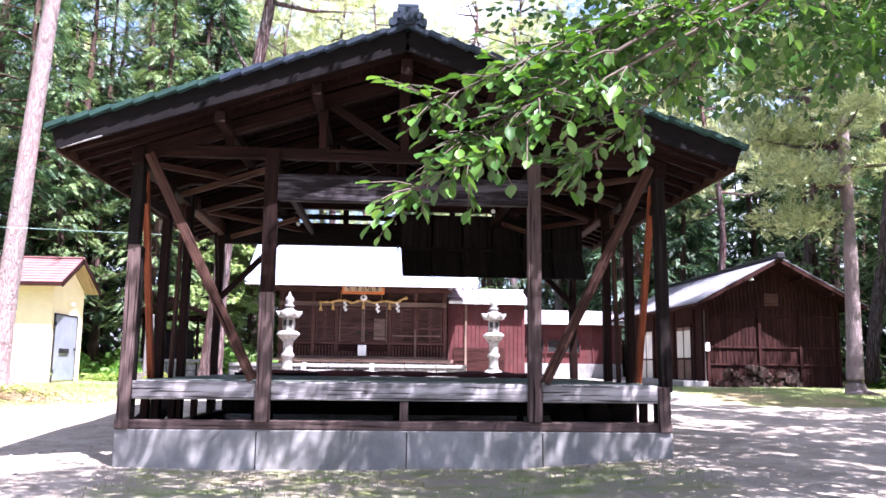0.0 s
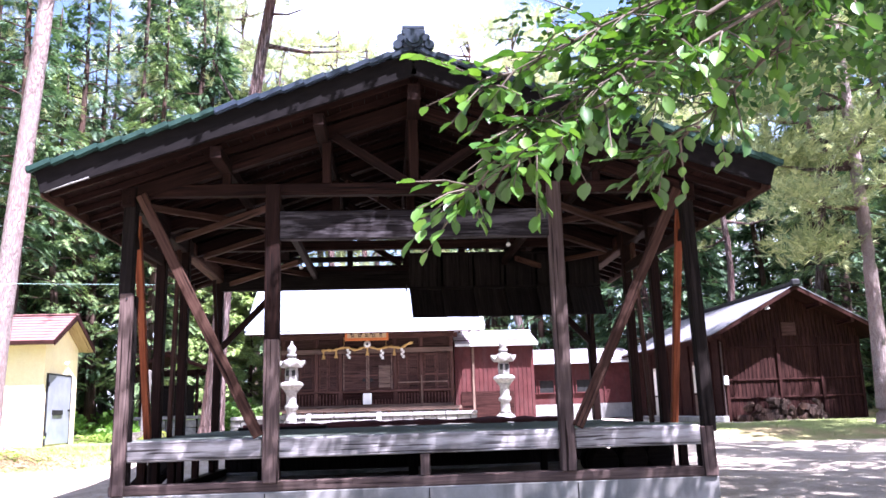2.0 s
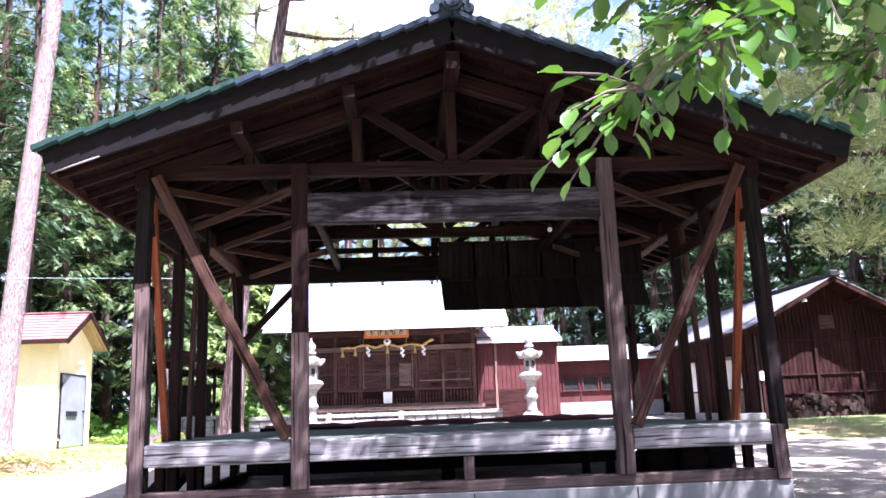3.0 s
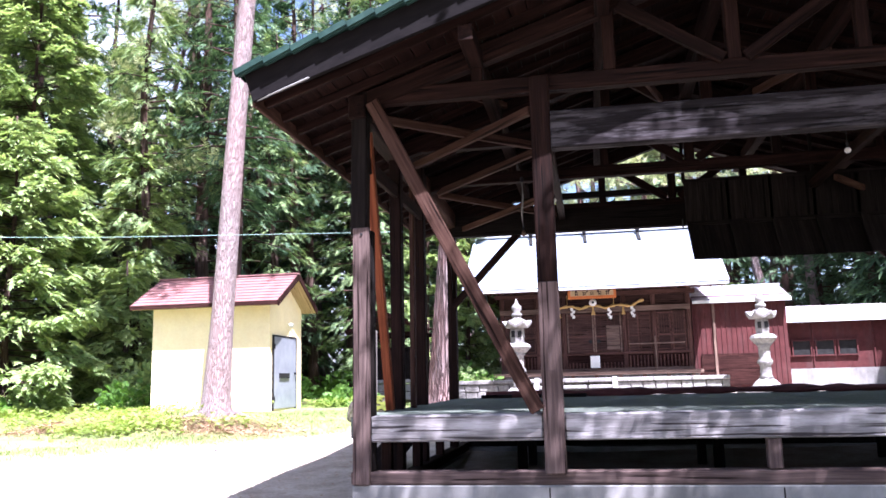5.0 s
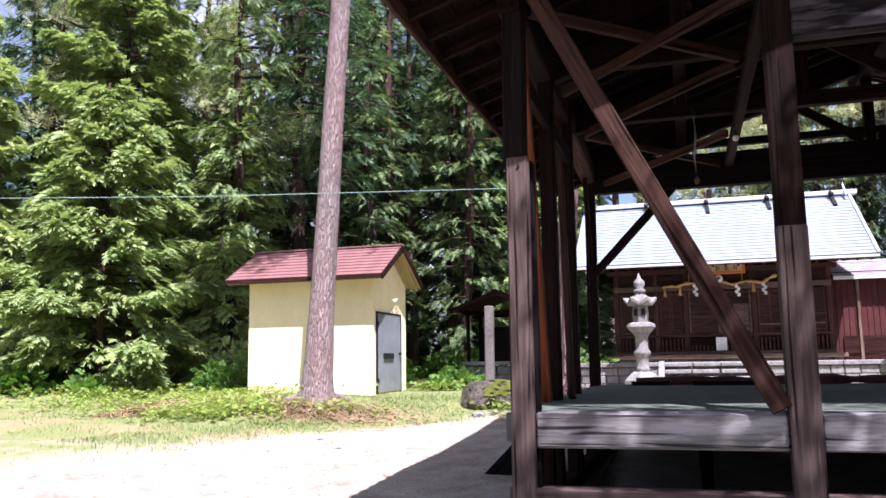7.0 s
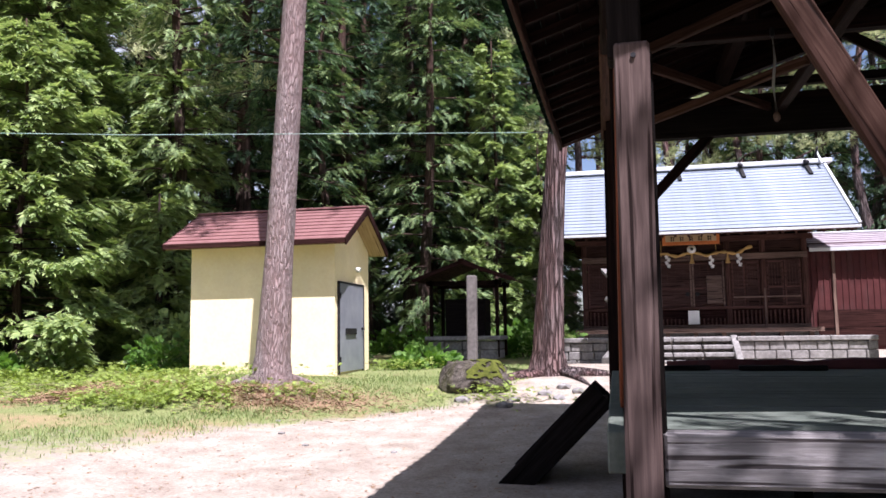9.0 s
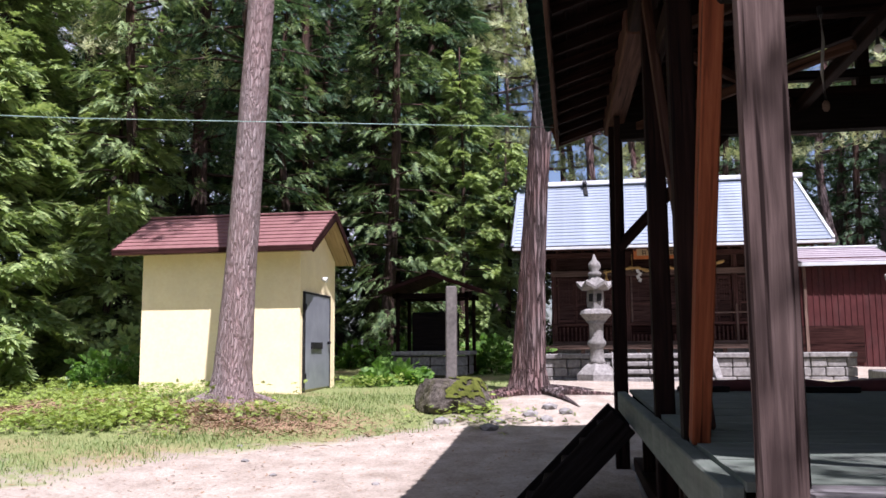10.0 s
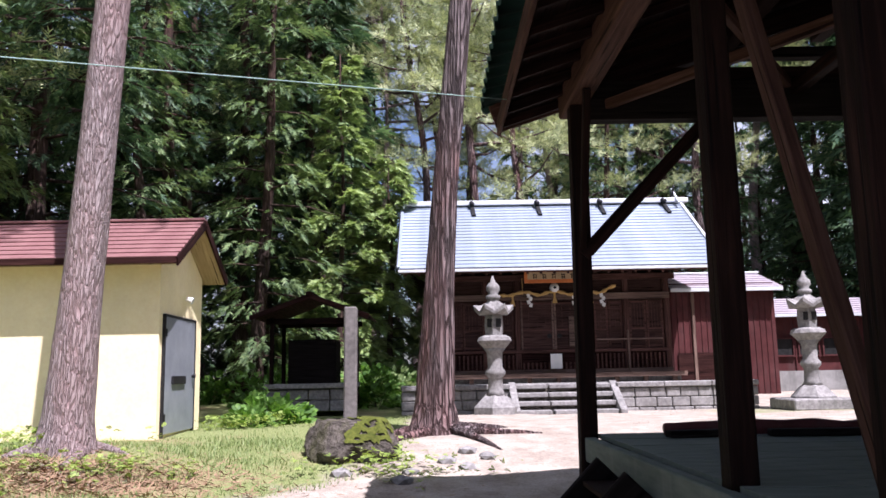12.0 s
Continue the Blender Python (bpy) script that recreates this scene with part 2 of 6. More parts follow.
M_PINE = leafy("pine_foliage", (0.14, 0.19, 0.095), (0.32, 0.37, 0.18), (0.55, 0.57, 0.29), (1.0, 1.0, 0.75), 0.32)
M_LEAF = leafy("broad_leaf", (0.01, 0.034, 0.007), (0.032, 0.088, 0.015), (0.09, 0.18, 0.03), (1.25, 1.3, 0.4), 0.31, 0.4)
M_SHRUB = leafy("shrub_leaf", (0.045, 0.11, 0.022), (0.1, 0.21, 0.04), (0.19, 0.33, 0.07), (1.2, 1.3, 0.6), 0.4)
M_GRASS = leafy("grass_blade", (0.075, 0.135, 0.036), (0.17, 0.245, 0.075), (0.33, 0.36, 0.16), (1.0, 1.05, 0.65), 0.3)
M_WEED = leafy("weed_leaf", (0.11, 0.17, 0.035), (0.23, 0.32, 0.07), (0.38, 0.46, 0.12), (1.15, 1.15, 0.55), 0.35)
M_LITTER = plain("dry_brush", (0.2, 0.12, 0.07), (0.36, 0.25, 0.16), 12, 0.95)


def ground_material():
    mat, nt, b = nodes_of("yard_ground")
    at = nt.nodes.new("ShaderNodeAttribute")
    at.attribute_name = "grass"
    v = coords(nt)
    fine = noise(nt, v, 28, 8, 0.75)
    mid = noise(nt, v, 2.2, 6, 0.65)
    big = noise(nt, v, 0.35, 4, 0.6)
    dirt = ramp(nt, fine, [(0.25, (0.2, 0.167, 0.135)), (0.48, (0.355, 0.312, 0.263)), (0.72, (0.478, 0.43, 0.368))])
    dirt = mixc(nt, 1.0, dirt, ramp(nt, mid, [(0.32, (0.66, 0.63, 0.6)), (0.66, (1.08, 1.08, 1.08))]), "MULTIPLY")
    turf = ramp(nt, fine, [(0.28, (0.07, 0.105, 0.032)), (0.5, (0.17, 0.2, 0.075)), (0.75, (0.33, 0.315, 0.165))])
    turf = mixc(nt, ramp(nt, big, [(0.5, (0, 0, 0)), (0.68, (0.75, 0.75, 0.75))]), turf, (0.34, 0.22, 0.15))
    m = calc(nt, "ADD", at.outputs["Fac"], calc(nt, "MULTIPLY", calc(nt, "SUBTRACT", mid, 0.5), 1.1))
    m = calc(nt, "ADD", m, calc(nt, "MULTIPLY", calc(nt, "SUBTRACT", fine, 0.5), 0.7))
    fac = ramp(nt, m, [(0.36, (0, 0, 0)), (0.62, (1, 1, 1))])
    nt.links.new(mixc(nt, fac, dirt, turf), b.inputs["Base Color"])
    b.inputs["Roughness"].default_value = 0.95
    b.inputs["Specular IOR Level"].default_value = 0.1
    bump(nt, b, calc(nt, "ADD", fine, mid), 0.6, 0.03)
    return mat


M_GROUND = ground_material()


# ---------------------------------------------------------------- mesh helpers
def thing(name, at=(0, 0, 0), label="", category="", group="", kind=""):
    ob = new(name)
    ob.matrix_basis = pose(*at)
    return tagged(ob, label, category, group, kind)


def placed(ob):
    """Where an object stands in the world, from its own pose and its parents'."""
    m = ob.matrix_basis.copy()
    if ob.parent is not None:
        m = placed(ob.parent) @ ob.matrix_parent_inverse @ m
    return m


def adopt(ob, parent):
    """Makes ob a part of parent and leaves it where it stands."""
    if parent is not None:
        ob.parent = parent
        ob.matrix_parent_inverse = placed(parent).inverted()
    return ob


def finish(name, bm, material, parent=None, smooth=False):
    me = bpy.data.meshes.new(name)
    bm.normal_update()
    bm.to_mesh(me)
    bm.free()
    me.materials.append(material)
    if smooth:
        me.polygons.foreach_set("use_smooth", [True] * len(me.polygons))
    return adopt(new(name, me), parent)


def part(name, bm, material, parent, label="", smooth=False):
    ob = finish(name, bm, material, parent, smooth)
    if label:
        tagged(ob, label)
    return ob


def box(bm, c, s, m=None, bevel=0.0):
    mat = Matrix.Translation(c) @ (m or Matrix.Identity(4)) @ Matrix.Diagonal((*s, 1))
    r = bmesh.ops.create_cube(bm, size=1, matrix=mat)
    if bevel:
        edges = list({e for v in r["verts"] for e in v.link_edges})
        bmesh.ops.bevel(bm, geom=edges, offset=bevel, segments=1, affect="EDGES")
    return bm


def boxed(c, s, bevel=0.0):
    return box(bmesh.new(), c, s, None, bevel)


def tube(bm, a, b, ra, rb, n=8):
    a, b = Vector(a), Vector(b)
    d = b - a
    m = Matrix.Translation((a + b) / 2) @ d.to_track_quat("Z", "Y").to_matrix().to_4x4()
    bmesh.ops.create_cone(bm, cap_ends=True, segments=n, radius1=ra, radius2=rb, depth=d.length, matrix=m)
    return bm


def timber(name, a, b, w, h, material, parent, label="", bevel=0.008, up=(0, 0, 1), wobble=0.0):
    """A squared timber from a to b, its own x axis along it; w across, h in the up direction."""
    a, b = Vector(a), Vector(b)
    x = (b - a).normalized()
    u = Vector(up)
    if abs(x.dot(u)) > 0.95:
        u = Vector((0, 1, 0))
    y = u.cross(x).normalized()
    z = x.cross(y)
    L = (b - a).length
    bm = bmesh.new()
    box(bm, (0, 0, 0), (L, w, h), None, bevel)
    if wobble:
        r = random.Random(int(L * 1000))
        for v in bm.verts:
            v.co += Vector((0, r.uniform(-wobble, wobble), r.uniform(-wobble, wobble)))
    ob = part(name, bm, material, parent, label)
    m = Matrix((x, y, z)).transposed().to_4x4()
    m.translation = (a + b) / 2
    ob.matrix_basis = m
    return ob


def from_arrays(name, verts, faces, material, parent=None, smooth=False):
    me = bpy.data.meshes.new(name)
    n, k = faces.shape
    me.vertices.add(len(verts))
    me.vertices.foreach_set("co", verts.astype(np.float32).ravel())
    me.loops.add(n * k)
    me.loops.foreach_set("vertex_index", faces.astype(np.int32).ravel())
    me.polygons.add(n)
    me.polygons.foreach_set("loop_start", np.arange(0, n * k, k, dtype=np.int32))
    if smooth:
        me.polygons.foreach_set("use_smooth", np.ones(n, dtype=bool))
    me.update(calc_edges=True)
    me.validate()
    me.materials.append(material)
    return adopt(new(name, me), parent)


def lathe(bm, profile, sides, at=(0, 0, 0), turn=0.0, square=False):
    """A stacked solid of rings (radius, height)."""
    rings = []
    for r, z in profile:
        ring = []
        for i in range(sides):
            a = 2 * math.pi * i / sides + turn
            ring.append(bm.verts.new((at[0] + r * math.cos(a), at[1] + r * math.sin(a), at[2] + z)))
        rings.append(ring)
    for lo, hi in zip(rings, rings[1:]):
        for i in range(sides):
            bm.faces.new((lo[i], lo[(i + 1) % sides], hi[(i + 1) % sides], hi[i]))
    bm.faces.new(rings[0][::-1])
    bm.faces.new(rings[-1])
    return bm


def stem(points, radii, sides=12, rough=0.0, seed=0, flare=None):
    """A tapered trunk or limb along points."""
    r = random.Random(seed)
    ph = [r.uniform(0, 6.28) for _ in range(4)]
    bm = bmesh.new()
    rings = []
    for k, (p, rad) in enumerate(zip(points, radii)):
        p = Vector(p)
        q = Vector(points[min(k + 1, len(points) - 1)]) - Vector(points[max(k - 1, 0)])
        quat = q.to_track_quat("Z", "Y")
        ring = []
        for i in range(sides):
            a = 2 * math.pi * i / sides
            rr = rad * (1 + rough * (0.5 * math.sin(3 * a + ph[0] + k * 0.15) + 0.5 * math.sin(5 * a + ph[1] - k * 0.2)) + rough * r.uniform(-0.35, 0.35))
            if flare and k < len(flare):
                rr *= 1 + flare[k] * (0.5 + 0.5 * math.sin(5 * a + ph[2]))
            ring.append(bm.verts.new(p + quat @ Vector((rr * math.cos(a), rr * math.sin(a), 0))))
        rings.append(ring)
    for lo, hi in zip(rings, rings[1:]):
        for i in range(sides):
            bm.faces.new((lo[i], lo[(i + 1) % sides], hi[(i + 1) % sides], hi[i]))
    bm.faces.new(rings[-1])
    bm.faces.new(rings[0][::-1])
    return bm


def along(a, b, n, bend=(0, 0, 0)):
    """n + 1 points from a to b, bowed by bend in the middle."""
    a, b, bend = Vector(a), Vector(b), Vector(bend)
    return [a.lerp(b, i / n) + bend * (4 * (i / n) * (1 - i / n)) for i in range(n + 1)]


# ---------------------------------------------------------------- ground
def smooth(a, b, x):
    t = min(max((x - a) / (b - a), 0.0), 1.0)
    return t * t * (3 - 2 * t)


RISE = ((-20, -0.02), (4, 0.0), (12, 0.05), (15, 0.17), (18, 0.31), (21, 0.5), (22.5, 0.72), (25, 0.86), (28, 0.84), (31, 0.76), (36, 0.9), (60, 1.2))


def height(x, y):
    """Lie of the land: a gentle rise towards the hall, a low mound round the old pine."""
    z = RISE[0][1]
    for (a, za), (b, zb) in zip(RISE, RISE[1:]):
        if a <= y < b:
            z = za + (zb - za) * (y - a) / (b - a)
    if y >= 60:
        z = 1.2
    z += 0.19 * smooth(1.0, 4.2, x) * (1 - smooth(14, 26, y))
    z += 0.27 * math.exp(-((x + 10.2) ** 2 / 5.0 + (y - 21.6) ** 2 / 2.4))
    z += 0.22 * smooth(-7.5, -11, x) * (1 - smooth(16, 23, y)) * smooth(9, 16, y)
    z += 0.35 * smooth(-13, -22, x)
    z += 0.02 * math.sin(x * 1.3 + 0.5) * math.sin(y * 1.1) + 0.012 * math.sin(x * 3.1) * math.sin(y * 2.7 + 1)
    return z


def grassiness(x, y):
    """1 on turf, 0 on the bare yard."""
    edge = -10.6 + 1.4 * smooth(13, 17.5, y) + 2.9 * smooth(18, 21.5, y) + 0.6 * smooth(21.5, 24, y)
    left = smooth(edge + 1.3, edge - 1.3, x) if y > 6 else smooth(-9, -12, x)
    left *= 0.55 + 0.45 * smooth(16.5, 19.5, y)
    if y > 23.3:
        left = max(left, smooth(-5.2, -6.2, x))
    right = smooth(6.8, 9.0, x) * smooth(19.5, 21.5, y) * (1 - smooth(26.8, 28.0, y))
    right = max(right, smooth(14.5, 17, x))
    moss = 0.5 * smooth(-0.5, 1.5, x) * smooth(26, 29, y) * (1 - smooth(31, 31.5, y))
    near = 0.5 * smooth(7.5, 9.6, y) * (1 - smooth(12.0, 12.5, y)) * smooth(-4.5, -3, x) * (1 - smooth(3.2, 4.5, x))
    back = smooth(-3, -8, y)
    far = smooth(43, 46, y)
    # bare reddish earth before the old pine and a worn patch by the door
    left *= 1 - 0.75 * math.exp(-((x + 9.3) ** 2 / 1.6 + (y - 20.8) ** 2 / 0.35))
    return max(left, right, moss, near, back, far)


def build_ground():
    fine_x = np.arange(-26, 26.01, 0.4)
    fine_y = np.arange(-6, 46.01, 0.4)
    out = np.array([2, 5, 10, 18, 30, 60, 120, 300, 900.0])
    xs = np.concatenate([-26 - out[::-1], fine_x, 26 + out])
    ys = np.concatenate([-6 - out[::-1], fine_y, 46 + out])
    verts = np.array([(x, y, height(x, y)) for y in ys for x in xs])
    nx, ny = len(xs), len(ys)
    i, j = np.meshgrid(np.arange(nx - 1), np.arange(ny - 1))
    a = (j * nx + i).ravel()
    faces = np.stack([a, a + 1, a + nx + 1, a + nx], axis=1)
    ob = from_arrays("ground", verts, faces, M_GROUND, None, True)
    at = ob.data.attributes.new("grass", "FLOAT", "POINT")
    at.data.foreach_set("value", np.array([grassiness(x, y) for y in ys for x in xs], dtype=np.float32))
    tagged(ob, "pale trodden dirt yard with patches of short green grass", "ground", "", "structure")
    return ob


build_ground()

# ---------------------------------------------------------------- open stage pavilion
SX = 3.67                       # corner posts
SY = (12.25, 13.85, 15.25, 18.37)
DECK = 1.2
CX = 0.03                       # the stage's middle


def under_roof(x):
    return 5.66 - 0.333 * abs(x - CX)


def build_stage():
    st = thing("stage", (CX, 15.3, 0.1), "old open timber shrine stage with a green tiled gable roof", "stage")
    # plinth of concrete with formwork joints
    plinth = part("foundation", box(bmesh.new(), (CX, 12.3, 0.2), (7.5, 0.26, 0.72), None, 0.012), M_CONCRETE, st, "grey stained concrete foundation wall")
    for x in (-1.9, 0.1, 1.95):
        part("formwork_joint", boxed((CX + x, 12.168, 0.25), (0.012, 0.01, 0.58)), M_BARGE, plinth)
    for sx in (-1, 1):
        part("foundation", box(bmesh.new(), (CX + sx * 3.62, 15.3, 0.18), (0.22, 5.7, 0.32), None, 0.012), M_CONCRETE, st)
    part("foundation", box(bmesh.new(), (CX, 18.4, 0.25), (7.46, 0.22, 0.3), None, 0.012), M_CONCRETE, st)
    timber("sill", (CX - 3.76, 12.27, 0.625), (CX + 3.76, 12.27, 0.625), 0.2, 0.125, M_GREY, st, "weathered grey sill beam", 0.012, wobble=0.006)
    for sx in (-1, 1):
        timber("sill", (CX + sx * 3.64, 12.4, 0.42), (CX + sx * 3.64, 18.4, 0.42), 0.16, 0.13, M_TIMBER, st)
    # front edge beam and the short stub under it
    for a, b in ((-3.56, -1.93), (-1.74, 1.75), (1.94, 3.57)):
        timber("edge_beam", (CX + a, 12.23, 1.075), (CX + b, 12.23, 1.075), 0.13, 0.245, M_SILVER, st, "silver-grey weathered deck edge beam", 0.015, wobble=0.007)
    timber("stub_post", (CX + 0.06, 12.25, 0.69), (CX + 0.06, 12.25, 0.95), 0.12, 0.11, M_GREY, st)
    # side and rear edge beams
    for sx in (-1, 1):
        timber("edge_beam", (CX + sx * 3.77, 12.36, 1.08), (CX + sx * 3.82, 18.6, 1.08), 0.09, 0.2, M_DECK, st)
    timber("edge_beam", (CX - 3.7, 18.48, 1.08), (CX + 3.7, 18.48, 1.08), 0.09, 0.2, M_TIMBER, st)
    # joists and stubs below the deck, coloured near-black to deepen the shade there
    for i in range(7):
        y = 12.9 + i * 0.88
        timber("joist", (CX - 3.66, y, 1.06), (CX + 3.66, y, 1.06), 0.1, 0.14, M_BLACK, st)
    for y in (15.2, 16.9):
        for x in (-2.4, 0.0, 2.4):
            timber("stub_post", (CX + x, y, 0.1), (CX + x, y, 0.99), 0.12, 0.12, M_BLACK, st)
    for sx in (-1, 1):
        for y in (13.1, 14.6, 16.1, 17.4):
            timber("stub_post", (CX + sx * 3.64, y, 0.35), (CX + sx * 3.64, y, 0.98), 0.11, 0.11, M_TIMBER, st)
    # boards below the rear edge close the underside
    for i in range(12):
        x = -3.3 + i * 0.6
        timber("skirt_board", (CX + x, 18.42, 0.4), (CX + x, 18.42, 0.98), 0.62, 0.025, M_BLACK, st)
    # deck boards
    n = 31
    for i in range(n):
        y = 12.32 + (i + 0.5) * (6.2 / n)
        timber("deck_board", (CX - 3.73, y, DECK - 0.018 + 0.002 * math.sin(i * 2.3)), (CX + 3.73, y, DECK - 0.018 + 0.003 * math.sin(i * 1.7)), 0.1985, 0.034, M_DECK, st, "", 0.0)
    # posts
    for sx in (-1, 1):
        top = under_roof(SX) - 0.02
        x = CX + sx * SX
        # the front corner posts have newer grey lower halves scarfed on
        lower = 3.0 if sx < 0 else 1.16
        timber("post", (x + sx * (0.035 - 0.05 * (lower - 0.62) / 3.4), 12.245, lower - 0.05), (x - sx * 0.02, 12.245, top), 0.16, 0.15, M_BLACK, st, "dark corner post", 0.012)
        timber("post", (x - sx * 0.08, 12.27, 0.62), (x - sx * 0.08, 12.27, lower), 0.1, 0.11, M_BLACK, st, "", 0.01)
        lo = timber("post", (x - sx * 0.02, 12.175, 0.56), (x - sx * 0.03, 12.175, lower + 0.02), 0.165, 0.075, M_GREY, st, "weathered grey replaced lower post", 0.014, wobble=0.006)
        if sx < 0:
            part("bolt", tube(bmesh.new(), (x + 0.04, 12.128, lower - 0.05), (x + 0.04, 12.15, lower - 0.05), 0.012, 0.012, 8), M_DARKMETAL, lo)
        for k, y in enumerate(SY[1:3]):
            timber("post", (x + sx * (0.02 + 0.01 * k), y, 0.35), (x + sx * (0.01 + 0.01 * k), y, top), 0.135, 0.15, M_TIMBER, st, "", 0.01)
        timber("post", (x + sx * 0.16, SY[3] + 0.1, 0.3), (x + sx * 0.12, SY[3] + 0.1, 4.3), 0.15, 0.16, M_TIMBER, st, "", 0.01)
        # front inner posts
        px = CX + (-1.835 if sx < 0 else 1.845)
        timber("post", (px, 12.2, 0.68), (px, 12.2, 4.42), 0.185, 0.16, M_GREY if sx > 0 else M_TIMBER, st, "", 0.012, wobble=0.004)
        if sx < 0:
            timber("post", (px, 12.185, 0.66), (px, 12.185, 2.4), 0.19, 0.16, M_GREY, st, "weathered grey lower post", 0.012)
    # big stained head beam between the inner front posts
    timber("head_beam", (CX - 1.745, 12.2, 3.865), (CX + 1.755, 12.2, 3.865), 0.15, 0.37, M_HEAD, st, "stained grey head beam with pale streaks", 0.012)
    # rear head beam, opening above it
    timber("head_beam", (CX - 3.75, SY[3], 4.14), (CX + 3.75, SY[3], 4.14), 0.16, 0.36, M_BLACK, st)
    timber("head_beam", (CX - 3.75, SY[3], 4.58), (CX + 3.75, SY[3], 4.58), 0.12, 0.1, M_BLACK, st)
    # wall plates along both sides, their ends show at the back
    for sx in (-1, 1):
        timber("wall_plate", (CX + sx * SX, 12.14, 4.27), (CX + sx * 3.74, 15.6, 4.27), 0.18, 0.26, M_TIMBER, st, "", 0.015)
        timber("wall_plate", (CX + sx * 3.74, 15.6, 4.27), (CX + sx * 3.8, 18.85, 4.27), 0.2, 0.27, M_TAN, st, "pale heavy end of the wall plate", 0.02)
        timber("side_rail", (CX + sx * SX, 12.3, 3.75), (CX + sx * SX, 15.3, 3.75), 0.06, 0.16, M_TIMBER, st)
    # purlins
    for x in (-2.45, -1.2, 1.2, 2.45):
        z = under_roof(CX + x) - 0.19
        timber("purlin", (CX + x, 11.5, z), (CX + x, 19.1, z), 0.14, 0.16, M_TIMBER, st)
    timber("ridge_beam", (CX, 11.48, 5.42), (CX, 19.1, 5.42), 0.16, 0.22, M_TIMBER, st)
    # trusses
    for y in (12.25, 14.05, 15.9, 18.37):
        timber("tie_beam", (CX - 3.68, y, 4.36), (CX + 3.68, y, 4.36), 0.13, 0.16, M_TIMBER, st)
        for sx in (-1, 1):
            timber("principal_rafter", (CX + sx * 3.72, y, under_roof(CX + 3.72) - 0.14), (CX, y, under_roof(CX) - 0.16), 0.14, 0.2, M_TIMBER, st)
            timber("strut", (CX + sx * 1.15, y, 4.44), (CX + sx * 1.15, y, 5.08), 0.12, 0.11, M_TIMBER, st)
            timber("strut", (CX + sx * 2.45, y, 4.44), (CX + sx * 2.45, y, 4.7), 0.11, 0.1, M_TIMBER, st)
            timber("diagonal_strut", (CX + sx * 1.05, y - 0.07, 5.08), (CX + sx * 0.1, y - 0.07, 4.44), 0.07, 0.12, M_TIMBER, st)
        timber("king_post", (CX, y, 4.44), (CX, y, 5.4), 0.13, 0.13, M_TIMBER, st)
    # level ties and thin dragon sticks at the tie beams
    for x in (-1.84, 1.84):
        timber("level_tie", (CX + x, 12.3, 4.22), (CX + x, 18.3, 4.22), 0.1, 0.12, M_TIMBER, st)
    for sx in (-1, 1):
        for y0, y1, z in ((12.35, 14.0, 4.2), (14.1, 12.4, 4.12), (15.95, 14.2, 4.22), (16.0, 18.2, 4.2), (18.3, 16.2, 4.1)):
            timber("dragon_brace", (CX + sx * 3.55, y0, z), (CX + sx * 1.95, y1, z + 0.04), 0.06, 0.09, M_TAN, st)
        for x, dy in ((2.9, 0.9), (0.9, 1.3)):
            timber("wind_brace", (CX + sx * x, 12.4, 4.5), (CX + sx * (x - 0.7), 12.4 + dy * 2.2, 4.85), 0.05, 0.08, M_TAN, st)
    # long front braces, timber knees, red side braces
    for sx in (-1, 1):
        ob = timber("front_brace", (CX + sx * 3.5, 12.1, 4.28), (CX + sx * 1.97, 12.1, DECK + 0.02), 0.06, 0.135, M_TAN, st, "long tan diagonal brace", 0.008)
        timber("side_brace", (CX + sx * 3.66, 12.5, 4.1), (CX + sx * 3.71, 13.55, DECK), 0.09, 0.1, M_BRACE, st, "newer orange-red timber brace", 0.008)
        timber("side_brace", (CX + sx * 3.74, 15.0, 4.15), (CX + sx * 3.57, 14.12, DECK), 0.06, 0.1, M_TAN, st)
        timber("knee_brace", (CX + sx * 3.8, SY[3] + 0.03, 2.75), (CX + sx * 2.6, SY[3] + 0.03, 4.0), 0.07, 0.12, M_TIMBER, st)
        timber("knee_brace", (CX + sx * 3.8, SY[3] + 0.05, 2.8), (CX + sx * 3.8, SY[3] - 0.45, 4.12), 0.06, 0.1, M_TIMBER, st)
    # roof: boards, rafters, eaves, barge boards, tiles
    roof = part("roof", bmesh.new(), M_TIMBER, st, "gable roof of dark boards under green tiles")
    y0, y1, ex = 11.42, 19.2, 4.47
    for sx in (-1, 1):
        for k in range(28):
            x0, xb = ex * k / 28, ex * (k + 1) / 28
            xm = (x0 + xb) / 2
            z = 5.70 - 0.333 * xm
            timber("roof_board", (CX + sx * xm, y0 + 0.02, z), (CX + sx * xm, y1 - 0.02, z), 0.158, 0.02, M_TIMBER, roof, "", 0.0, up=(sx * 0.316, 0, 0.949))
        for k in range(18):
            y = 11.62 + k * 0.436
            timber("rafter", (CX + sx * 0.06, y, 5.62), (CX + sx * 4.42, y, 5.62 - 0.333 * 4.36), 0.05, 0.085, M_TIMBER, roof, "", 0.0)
        timber("eave_board", (CX + sx * 4.45, y0, 4.17), (CX + sx * 4.45, y1, 4.17), 0.04, 0.17, M_TAN, roof)
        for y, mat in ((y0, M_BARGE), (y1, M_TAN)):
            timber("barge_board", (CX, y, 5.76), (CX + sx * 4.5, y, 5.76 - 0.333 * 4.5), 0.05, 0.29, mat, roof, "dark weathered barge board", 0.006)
        # the ends of the barge boards carry a pale lath
        if sx < 0:
            timber("verge_lath", (CX + sx * 4.42, y0 - 0.01, 4.14), (CX + sx * 3.9, y0 - 0.03, 4.31), 0.02, 0.02, M_CONCRETE, roof)
